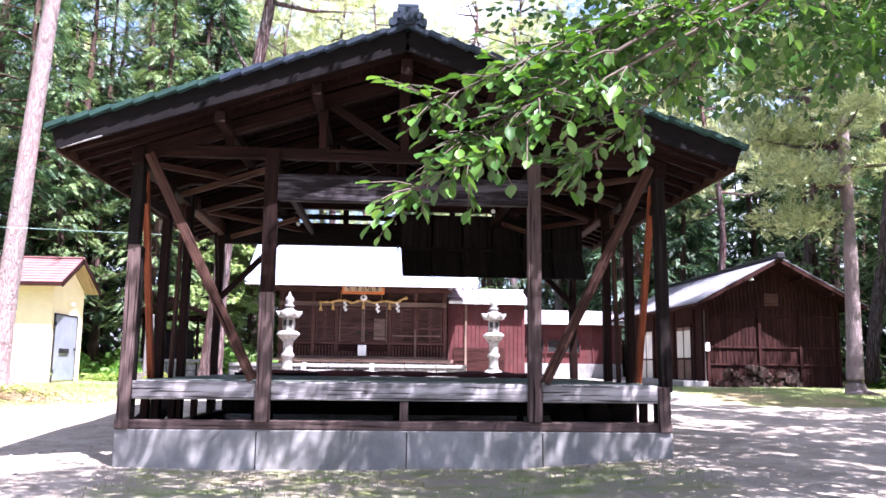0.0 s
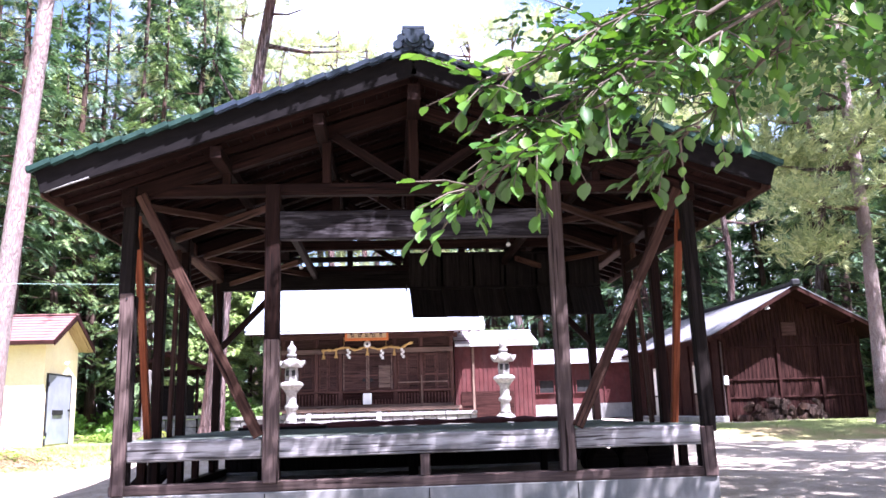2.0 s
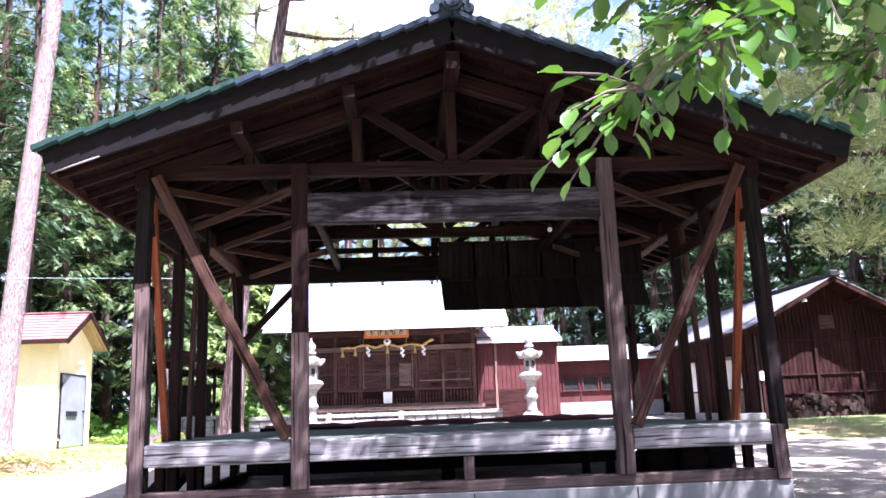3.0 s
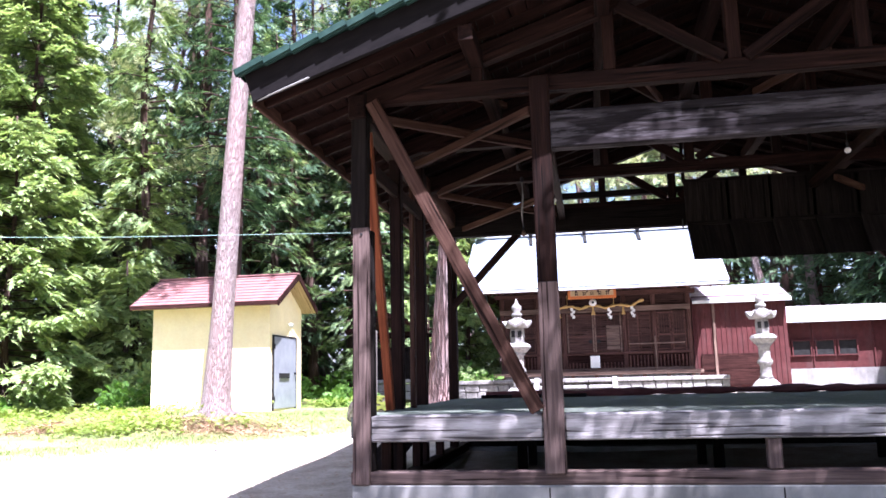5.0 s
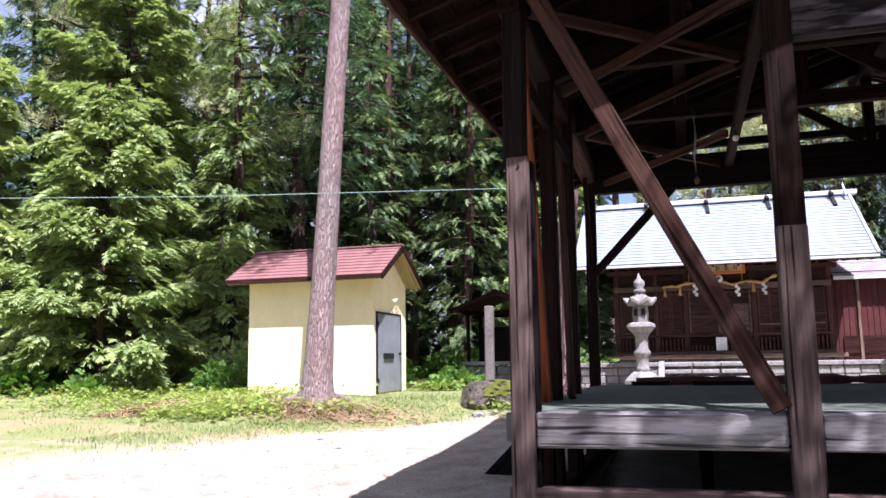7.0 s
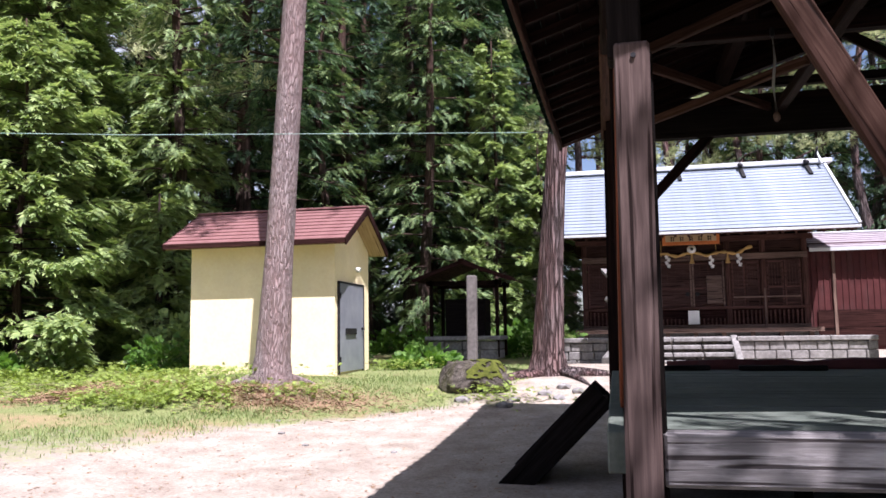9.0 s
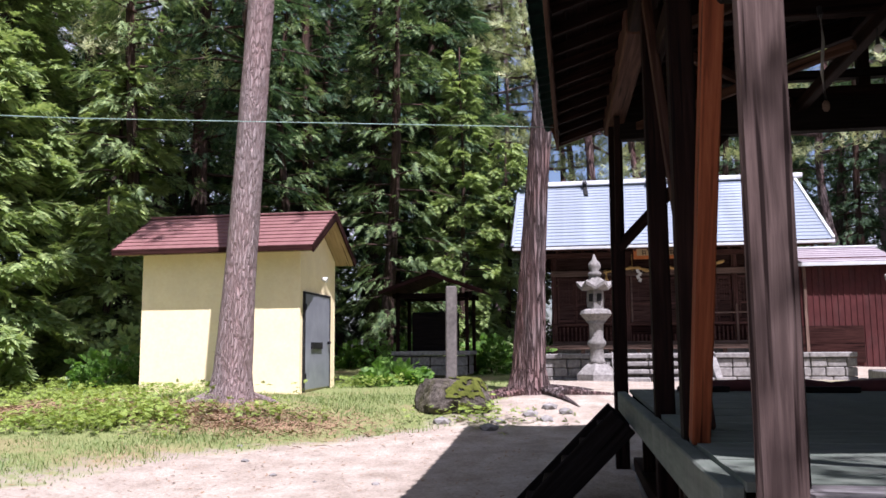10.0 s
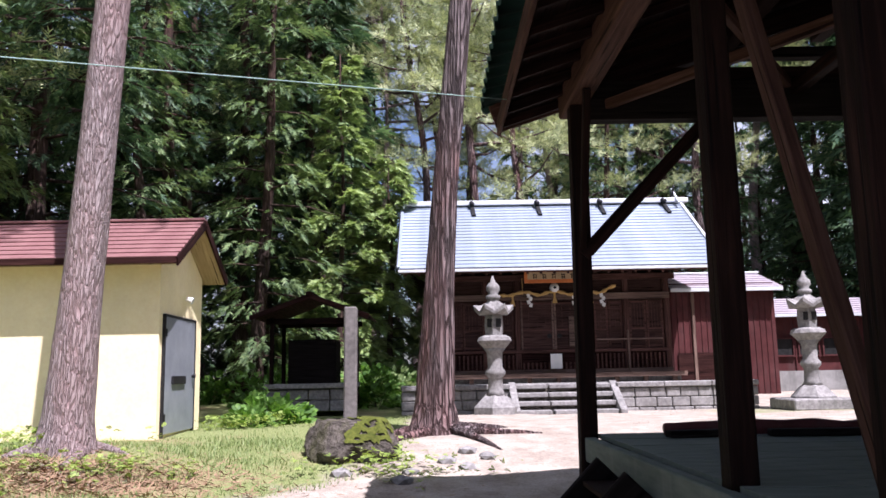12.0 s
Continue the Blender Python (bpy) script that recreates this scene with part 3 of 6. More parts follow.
        # tile courses, each lapping the next, scalloped
        n = 17
        up = Vector((sx * 0.316, 0, 0.949))
        down = Vector((sx * 0.949, 0, -0.316))
        for c in range(n):
            s0 = c * 0.284
            bm = bmesh.new()
            cols, w = 30, (y1 - y0 + 0.2) / 30
            base = Vector((CX, y0 - 0.1, 5.93))
            prof = ((0.0, 0.0), (0.14, 0.028), (0.3, 0.042), (0.46, 0.028), (0.6, 0.0), (0.8, -0.006), (1.0, 0.0))
            top_v, bot_v, low_v = [], [], []
            for q in range(cols):
                for f, hgt in prof[:-1] if q < cols - 1 else prof:
                    yy = (q + f) * w
                    top_v.append(bm.verts.new(base + down * s0 + up * hgt + Vector((0, yy, 0))))
                    bot_v.append(bm.verts.new(base + down * (s0 + 0.315) + up * (hgt + 0.03) + Vector((0, yy, 0))))
                    low_v.append(bm.verts.new(base + down * (s0 + 0.315) + up * (hgt - 0.005) + Vector((0, yy, 0))))
            for q in range(len(top_v) - 1):
                bm.faces.new((top_v[q], top_v[q + 1], bot_v[q + 1], bot_v[q]))
                bm.faces.new((bot_v[q], bot_v[q + 1], low_v[q + 1], low_v[q]))
            course = part("tile_course", bm, M_ROOFTILE, roof, "", True)
            # the verge tile turns down over the barge board
            for yv in (y0 - 0.09, y1 + 0.09):
                vt = bmesh.new()
                m = Matrix((down, Vector((0, 1, 0)), up)).transposed().to_4x4()
                m.translation = Vector((CX, yv, 5.93)) + down * (s0 + 0.16)
                bmesh.ops.create_cube(vt, size=1, matrix=m @ Matrix.Rotation(radians(6.5), 4, "Y") @ Matrix.Diagonal((0.31, 0.07, 0.085, 1)))
                bmesh.ops.bevel(vt, geom=vt.edges[:], offset=0.018, segments=2, affect="EDGES")
                part("verge_tile", vt, M_ROOFTILE if c > 8 else M_RIDGETILE, course)
    # ridge: stacked flat tiles, round cap tiles and the end ornament
    part("ridge_course", boxed((CX, 15.3, 5.99), (0.3, 8.0, 0.1), 0.02), M_RIDGETILE, roof)
    for k in range(20):
        y = 11.4 + k * 0.41
        bm = bmesh.new()
        tube(bm, (CX, y, 6.05), (CX, y + 0.4, 6.05), 0.095, 0.085, 12)
        part("ridge_cap_tile", bm, M_RIDGETILE, roof)
    for y, s in ((11.28, -1), (19.35, 1)):
        orn = bmesh.new()
        tube(orn, (CX, y - 0.05, 6.03), (CX, y + 0.12, 6.03), 0.12, 0.12, 14)
        tube(orn, (CX, y - 0.08, 6.03), (CX, y - 0.04, 6.03), 0.085, 0.085, 14)
        box(orn, (CX, y + 0.04, 6.13), (0.3, 0.1, 0.09), None, 0.02)
        for q in (-1, 1):
            tube(orn, (CX + q * 0.16, y, 6.06), (CX + q * 0.16, y + 0.1, 6.06), 0.05, 0.05, 10)
            tube(orn, (CX + q * 0.2, y, 5.97), (CX + q * 0.2, y + 0.1, 5.97), 0.06, 0.06, 10)
        tube(orn, (CX - 0.14, y + 0.04, 6.19), (CX + 0.14, y + 0.04, 6.19), 0.045, 0.045, 10)
        part("ridge_ornament", orn, M_RIDGETILE, roof, "dark glazed ridge-end tile")
    return st


build_stage()


def build_hanging_panel():
    p = thing("hanging_panel", (1.85, 17.0, 3.1), "near-black board screen hung under the stage rafters", "screen")
    for k in range(6):
        x0, x1 = 0.08 + k * 0.6, 0.08 + (k + 1) * 0.6 - 0.006
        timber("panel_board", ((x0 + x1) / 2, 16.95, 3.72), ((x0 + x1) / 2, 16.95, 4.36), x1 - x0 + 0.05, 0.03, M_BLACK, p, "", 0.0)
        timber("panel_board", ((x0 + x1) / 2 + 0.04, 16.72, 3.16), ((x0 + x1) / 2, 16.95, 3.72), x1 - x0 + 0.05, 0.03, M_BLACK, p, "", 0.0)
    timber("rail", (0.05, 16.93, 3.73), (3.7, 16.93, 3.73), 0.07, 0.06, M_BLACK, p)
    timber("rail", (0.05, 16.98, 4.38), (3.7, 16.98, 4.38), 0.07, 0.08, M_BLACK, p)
    for x in (0.06, 1.9, 3.68):
        timber("hanger", (x, 17.0, 4.38), (x, 17.0, 5.0), 0.05, 0.05, M_BLACK, p)
    part("hook", tube(bmesh.new(), (0.0, 16.9, 3.66), (0.0, 16.9, 3.8), 0.015, 0.015, 6), M_DARKMETAL, p)


build_hanging_panel()


def build_bulb(at):
    b = thing("light_bulb", at, "small clear bulb on a cord under the stage roof", "light bulb", "stage bulbs")
    x, y, z = at
    part("cord", tube(bmesh.new(), (x, y, z + 0.05), (x, y, z + 0.27), 0.006, 0.006, 5), M_INK, b)
    part("socket", tube(bmesh.new(), (x, y, z + 0.0), (x, y, z + 0.06), 0.02, 0.016, 8), M_INK, b)
    bm = bmesh.new()
    bmesh.ops.create_uvsphere(bm, u_segments=10, v_segments=8, radius=0.035, matrix=Matrix.Translation((x, y, z - 0.03)))
    part("globe", bm, M_WHITE, b, "", True)


build_bulb((-1.85, 15.9, 4.02))
build_bulb((1.55, 14.2, 4.02))


def build_hanging_cord():
    x, y = -2.29, 15.82
    # a plain hanging cord with a hook and an end knob
    t = thing("bell_rope", (x, y, 3.52), "pale worn cord hanging from a stage tie beam", "rope")
    part("rope", stem([(x, y, 4.3), (x + 0.01, y, 4.05), (x - 0.015, y, 3.8), (x, y, 3.56)], [0.012, 0.012, 0.013, 0.012], 6), M_CONCRETE, t, "", True)
    part("hook", tube(bmesh.new(), (x, y, 4.26), (x, y + 0.02, 4.34), 0.022, 0.022, 8), M_DARKMETAL, t)
    part("pull_knob", lathe(bmesh.new(), [(0.012, 0.0), (0.028, 0.02), (0.03, 0.06), (0.012, 0.09)], 10, (x, y, 3.48)), M_HAIDEN2, t, "", True)


build_hanging_cord()


def build_rear_roll():
    r = random.Random(5)
    pts = along((-3.2, 18.2, DECK + 0.05), (3.3, 18.2, DECK + 0.05), 26)
    bm = stem(pts, [0.055 + r.uniform(-0.02, 0.02) for _ in pts], 8, 0.3, 3)
    ob = finish("rolled_mat", bm, M_MAROON, None, True)
    tagged(ob, "long dark red rolled mat lying along the deck's rear edge", "mat")
    for k, (x, w) in enumerate(((-3.0, 0.5), (-2.0, 0.9))):
        b = finish("loose_board", box(bmesh.new(), (x, 17.95 - 0.1 * k, DECK + 0.03), (w, 0.14, 0.055), Matrix.Rotation(0.1 - 0.2 * k, 4, "Z"), 0.008), M_BLACK)
        tagged(b, "short dark board lying on the stage deck", "board", "loose boards")


build_rear_roll()


def build_side_steps():
    """Steep dark plank steps up to the deck, treads housed between two deep stringers."""
    t = thing("side_steps", (-4.3, 16.65, height(-4.4, 16.6)), "steep dark plank steps leaning on the stage side", "steps")
    z0 = height(-4.75, 16.6)
    for y in (16.24, 17.08):
        timber("stringer", (-4.95, y, z0 - 0.24), (-3.9, y, 1.06), 0.06, 0.26, M_BLACK, t, "", 0.01, wobble=0.006)
    for k in range(5):
        u = (k + 0.5) / 5
        part("tread", boxed((-4.72 + 0.82 * u, 16.66, z0 + 0.02 + (1.04 - z0) * u), (0.24, 0.78, 0.035), 0.006), M_TIMBER, t)


build_side_steps()


def build_barrel(at, r, length, name="storage_drum"):
    x, y, z = at
    b = thing(name, (x, y, z - r), "dark round drum lying under the stage deck", "drum", "drums under the stage")
    bm = bmesh.new()
    n = 18
    prof = [(0.93, -0.5), (1.0, -0.46), (1.0, -0.2), (1.04, -0.18), (1.04, -0.15), (1.0, -0.13), (1.0, 0.13), (1.04, 0.15), (1.04, 0.18), (1.0, 0.2), (1.0, 0.46), (0.93, 0.5)]
    lathe(bm, [(r * q, length * h) for q, h in prof], n)
    bmesh.ops.transform(bm, matrix=Matrix.Translation(at) @ Matrix.Rotation(radians(90), 4, "X"), verts=bm.verts)
    # shell and lid near-black: the under-deck shade is put into the colour
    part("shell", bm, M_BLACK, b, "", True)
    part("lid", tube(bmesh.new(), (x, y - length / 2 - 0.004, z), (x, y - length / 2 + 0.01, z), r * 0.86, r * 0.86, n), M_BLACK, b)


for bx in (2.62, 3.06, 3.45):
    build_barrel((bx, 13.6 + 0.2 * (bx - 2.6), height(bx, 13.6) + 0.5), 0.2, 0.7)


# ---------------------------------------------------------------- hall
HX = -1.3                      # middle of the hall
HW, HY, HFLOOR = 3.7, 37.2, 1.75


def build_terrace():
    t = thing("stone_terrace", (HX, 34, 0.8), "stone-faced terrace with granite coping before the hall", "terrace", "", "structure")
    y0 = 31.25
    x0, x1 = -5.95, 2.75
    part("fill", boxed(((x0 + x1) / 2, 34.6, 0.95), (x1 - x0 - 0.3, 6.2, 0.84)), M_STONE, t)
    r = random.Random(12)
    for a, b in ((x0, -3.3), (-0.72, x1)):
        for row in range(3):
            x = a
            z0 = 0.62 + row * 0.235
            while x < b - 0.05:
                w = min(r.uniform(0.34, 0.62), b - x)
                if b - x - w < 0.2:
                    w = b - x
                part("stone", boxed((x + w / 2, y0 + 0.15 + r.uniform(-0.012, 0.012), z0 + 0.115), (w - 0.018, 0.3, 0.222), 0.02), M_STONE, t)
                x += w
        n = max(2, round((b - a) / 1.2))
        for k in range(n):
            w = (b - a) / n
            part("coping_stone", boxed((a + (k + 0.5) * w, y0 + 0.17, 1.395), (w - 0.012, 0.46, 0.13), 0.02), M_STONE, t)
    for s, x in ((-1, x0 + 0.15), (1, x1 - 0.15)):
        for row in range(3):
            for k in range(6):
                part("stone", boxed((x, y0 + 0.85 + k, 0.62 + row * 0.235 + 0.115), (0.3, 0.98, 0.222), 0.02), M_STONE, t)
    # steps and sloping cheek stones
    for k in range(4):
        z = 0.66 + (k + 1) * 0.195
        for q in range(3):
            w = 2.36 / 3
            off = 0.03 * math.sin(k * 2.1 + q * 1.3)
            part("step", boxed((-3.18 + (q + 0.5) * w + (off if q == 1 else 0), y0 - 0.62 + k * 0.3, z - 0.055), (w - 0.02 - abs(off), 0.4, 0.11), 0.018), M_STONE, t, "granite step")
        # risers in dark rock colour, standing in for the shade below each nosing
        part("riser", boxed((-2.0, y0 - 0.54 + k * 0.3, z - 0.15), (2.34, 0.36, 0.12)), M_ROCK, t)
    part("step", boxed((-2.0, y0 + 0.5, 1.36), (2.36, 0.5, 0.2), 0.015), M_STONE, t)
    for x in (-3.24, -0.76):
        bm = bmesh.new()
        pts = [(y0 - 0.95, 0.6), (y0 - 0.95, 0.86), (y0 - 0.72, 0.98), (y0 + 0.22, 1.5), (y0 + 0.3, 1.5), (y0 + 0.3, 0.6)]
        va = [bm.verts.new((x - 0.085, y, z)) for y, z in pts]
        vb = [bm.verts.new((x + 0.085, y, z)) for y, z in pts]
        bm.faces.new(va)
        bm.faces.new(vb[::-1])
        for i in range(len(pts)):
            j = (i + 1) % len(pts)
            bm.faces.new((va[j], va[i], vb[i], vb[j]))
        bmesh.ops.recalc_face_normals(bm, faces=bm.faces[:])
        bmesh.ops.bevel(bm, geom=bm.edges[:], offset=0.015, segments=1, affect="EDGES")
        part("cheek_stone", bm, M_STONE, t)


build_terrace()


def gable_roof(parent, x0, x1, ye, yr, ze, zr, courses, material, thick=0.12, name="roof_course", back=True):
    """Two slopes of lapped sheet courses, ridge along x."""
    for s in (1, -1) if back else (1,):
        ya, yb = (ye, yr) if s > 0 else (2 * yr - ye, yr)
        d = Vector((0, yb - ya, zr - ze))
        L = d.length
        u = d.normalized()
        nrm = Vector((0, -u.z, u.y)) * (1 if s > 0 else -1)
        for c in range(courses):
            a = Vector(((x0 + x1) / 2, ya, ze)) + u * (L * (c + 0.5) / courses)
            ob = timber(name, a + Vector((x0 - x1, 0, 0)) / 2 + nrm * 0.012, a + Vector((x1 - x0, 0, 0)) / 2 + nrm * 0.012, L / courses + 0.02, 0.014, material, parent, "", 0.0, up=nrm + u * 0.085)


def build_hall():
    h = thing("worship_hall", (HX, HY, 1.4), "dark timber shrine hall with a pale blue metal roof", "shrine hall")
    x0, x1 = HX - HW, HX + HW
    yb = 42.2
    # body
    walls = part("wall", boxed((HX, yb, 3.2), (2 * HW, 0.16, 3.2)), M_HAIDEN, h)
    for x in (x0 + 0.05, x1 - 0.05):
        part("wall", boxed((x, (HY + yb) / 2 + 0.1, 3.2), (0.12, yb - HY - 0.3, 3.2)), M_HAIDEN, h)
    part("floor_slab", boxed((HX, (HY + yb) / 2 - 0.25, 1.62), (2 * HW + 0.5, yb - HY + 1.0, 0.14), 0.01), M_HAIDEN2, h, "pale timber veranda floor")
    part("ground_sill", boxed((HX, HY - 0.3, 1.45), (2 * HW + 0.3, 0.16, 0.2), 0.01), M_STONE, h)
    for k in range(9):
        part("veranda_stub", boxed((x0 + 0.1 + k * (2 * HW - 0.2) / 8, HY - 0.55, 1.45), (0.13, 0.13, 0.22)), M_HAIDEN2, h)
    # facade frame
    posts = (x0 + 0.09, HX - 2.2, HX - 1.17, HX + 1.17, HX + 2.3, x1 - 0.09)
    for x in posts:
        timber("post", (x, HY, 1.69), (x, HY, 4.75), 0.18, 0.18, M_HAIDEN, h)
    timber("lintel", (x0, HY - 0.05, 4.1), (x1, HY - 0.05, 4.1), 0.16, 0.2, M_HAIDEN2, h, "paler lintel beam")
    timber("upper_beam", (x0 - 0.2, HY - 0.02, 4.72), (x1 + 0.2, HY - 0.02, 4.72), 0.18, 0.18, M_HAIDEN, h)
    part("frieze", boxed((HX, HY + 0.05, 4.42), (2 * HW, 0.05, 0.5)), M_PANEL, h)
    timber("sill_rail", (x0, HY - 0.05, 2.38), (x1, HY - 0.05, 2.38), 0.14, 0.1, M_HAIDEN, h)
    timber("floor_rail", (x0, HY - 0.07, 1.75), (x1, HY - 0.07, 1.75), 0.14, 0.12, M_HAIDEN2, h)
    part("lower_panel", boxed((HX, HY + 0.05, 2.05), (2 * HW, 0.04, 0.55)), M_BARN, h)
    bays = list(zip(posts, posts[1:]))
    for n, (a, b) in enumerate(bays):
        lo, hi = a + 0.1, b - 0.1
        w = (hi - lo) / 2
        for q in range(2):
            xa = lo + q * w
            leaf = part("door_leaf", boxed((xa + w / 2, HY + 0.02 + 0.02 * q, 3.2), (w - 0.015, 0.04, 1.56), 0.006), M_PANEL, h)
            for z in (2.5, 3.05, 3.9):
                part("door_rail", boxed((xa + w / 2, HY - 0.008 + 0.02 * q, z), (w - 0.03, 0.03, 0.06)), M_HAIDEN, leaf)
            for x in (xa + 0.04, xa + w - 0.04):
                part("door_stile", boxed((x, HY - 0.01 + 0.02 * q, 3.2), (0.055, 0.03, 1.55)), M_HAIDEN2 if n == 2 else M_HAIDEN, leaf)
            for i in range(1, 6 if n != 2 else 4):
                part("lattice_bar", boxed((xa + i * w / (6 if n != 2 else 4), HY + 0.0 + 0.02 * q, 3.48), (0.014, 0.02, 0.82)), M_HAIDEN, leaf)
        if n == 2:
            for sx in (-1, 1):
                bm = tube(bmesh.new(), ((a + b) / 2 + sx * 0.16, HY - 0.05, 2.86), ((a + b) / 2 + sx * 0.16, HY - 0.02, 2.86), 0.075, 0.075, 12)
                part("door_boss", bm, M_INK, h)
            part("pale_panel", boxed(((a + b) / 2 + 0.72, HY - 0.03, 3.0), (0.5, 0.02, 0.95)), M_HAIDEN2, h)
        # low balustrade before each bay
        if n != 2:
            k = int((b - a - 0.2) / 0.13)
            for i in range(k):
                part("baluster", boxed((lo + (i + 0.5) * (hi - lo) / k, HY - 0.07, 2.05), (0.05, 0.03, 0.46)), M_HAIDEN, h)
        else:
            k = 16
            for i in range(k):
                part("baluster", boxed((lo + (i + 0.5) * (hi - lo) / k, HY - 0.07, 1.92), (0.05, 0.03, 0.22)), M_HAIDEN, h)
    timber("barrier_rail", (HX + 1.3, HY - 0.2, 2.72), (HX + 3.4, HY - 0.2, 2.72), 0.05, 0.05, M_HAIDEN2, h)
    timber("barrier_post", (HX + 2.3, HY - 0.2, 1.69), (HX + 2.3, HY - 0.2, 3.0), 0.06, 0.06, M_HAIDEN2, h)
    # roof
    rx0, rx1 = -6.15, 3.55
    ye, yr, ze, zr = 35.15, 39.1, 4.82, 7.5
    roof = part("roof", bmesh.new(), M_METALROOF, h, "pale blue-grey metal roof in lapped courses")
    gable_roof(roof, rx0, rx1, ye, yr, ze, zr, 20, M_METALROOF)
    d = Vector((0, yr - ye, zr - ze)).normalized()
    for s in (1, -1):
        y = ye if s > 0 else 2 * yr - ye
        mid = Vector((HX, (y + yr) / 2, (ze + zr) / 2 - 0.12))
        timber("roof_deck", Vector((HX, y + s * 0.05, ze - 0.1)), Vector((HX, yr, zr - 0.1)), rx1 - rx0 - 0.06, 0.1, M_HAIDEN, roof, "", 0.0)
        timber("eave_trim", (rx0, y - s * 0.02, ze - 0.05), (rx1, y - s * 0.02, ze - 0.05), 0.05, 0.1, M_DARKMETAL, roof)
        timber("gutter", (rx0, y - s * 0.1, ze - 0.08), (rx1, y - s * 0.1, ze - 0.08), 0.1, 0.08, M_ROOFTRIM, roof)
        for x in (rx0, rx1):
            timber("verge_trim", (x, y, ze), (x, yr, zr), 0.09, 0.16, M_ROOFTRIM if x > 0 else M_METALROOF, roof)
            timber("verge_edge", (x + (0.06 if x > 0 else -0.06), y, ze - 0.02), (x + (0.06 if x > 0 else -0.06), yr, zr - 0.02), 0.04, 0.12, M_INK, roof)
        for k in range(24):
            x = rx0 + 0.2 + k * (rx1 - rx0 - 0.4) / 23
            timber("rafter", (x, y + s * 0.12, ze - 0.16), (x, y + s * 2.0, ze - 0.16 + 2.0 * 0.6786), 0.07, 0.09, M_HAIDEN, roof, "", 0.0)
    for x in (x0, x1):
        bm = bmesh.new()
        va = [bm.verts.new((x - 0.06, yy, zz)) for yy, zz in ((HY, 4.7), (42.0, 4.7), (40.3, 6.6), (yr, zr - 0.15), (HY + 0.6, 6.4))]
        vb = [bm.verts.new((v.co.x + 0.12, v.co.y, v.co.z)) for v in va]
        bm.faces.new(va)
        bm.faces.new(vb[::-1])
        for i in range(5):
            bm.faces.new((va[(i + 1) % 5], va[i], vb[i], vb[(i + 1) % 5]))
        bmesh.ops.recalc_face_normals(bm, faces=bm.faces[:])
        part("gable", bm, M_HAIDEN, h)
    part("ridge", boxed((HX, yr, zr + 0.08), (rx1 - rx0 + 0.5, 0.42, 0.16), 0.02), M_ROOFTRIM, roof, "pale metal ridge cap")
    for x in (rx0 - 0.02, rx1 - 0.25):
        timber("forked_finial", (x, yr + 0.5, zr - 0.1), (x, yr - 0.28, zr + 0.55), 0.06, 0.1, M_DARKMETAL, roof)
        timber("forked_finial", (x + 0.08, yr - 0.5, zr - 0.1), (x + 0.08, yr + 0.28, zr + 0.55), 0.06, 0.1, M_ROOFTRIM, roof)
    for x in (-3.75, -1.5, 0.68, 2.9):
        bm = tube(bmesh.new(), (x, yr - 0.42, zr - 0.0), (x, yr + 0.42, zr + 0.26), 0.085, 0.085, 10)
        billet = part("ridge_billet", bm, M_DARKMETAL, roof, "dark ridge billet", True)
        timber("billet_strap", (x + 0.04, yr - 0.85, zr - 0.5), (x, yr - 0.1, zr + 0.05), 0.13, 0.07, M_INK, billet)
    # name board with plain bars for its characters
    sign = part("name_board", boxed((HX - 0.02, HY - 0.42, 4.73), (1.86, 0.05, 0.44), 0.01), M_SIGN, h, "orange-framed ochre name board")
    sign.matrix_basis = Matrix.Translation((0, HY - 0.42, 4.73)) @ Matrix.Rotation(radians(-8), 4, "X") @ Matrix.Translation((0, -HY + 0.42, -4.73))
    part("board_face", boxed((HX - 0.02, HY - 0.45, 4.72), (1.66, 0.02, 0.26)), M_SIGNFACE, sign)
    for k in range(5):
        cx = HX - 0.62 + k * 0.3
        for dx, dz, w, hh in ((0, 0.05, 0.14, 0.022), (0, -0.03, 0.12, 0.022), (-0.03, 0.0, 0.022, 0.17), (0.05, -0.02, 0.02, 0.13)):
            part("ink_stroke", boxed((cx + dx, HY - 0.466, 4.72 + dz), (w, 0.01, hh)), M_INK, sign)
    bm = bmesh.new()
    bmesh.ops.create_uvsphere(bm, u_segments=16, v_segments=10, radius=0.15, matrix=Matrix.Translation((HX, HY - 0.35, 4.36)))
    lamp = part("globe_lamp", bm, M_WHITE, h, "round white glass lamp", True)
    part("lamp_crest", tube(bmesh.new(), (HX, HY - 0.505, 4.36), (HX, HY - 0.49, 4.36), 0.05, 0.05, 10), M_INK, lamp)


build_hall()


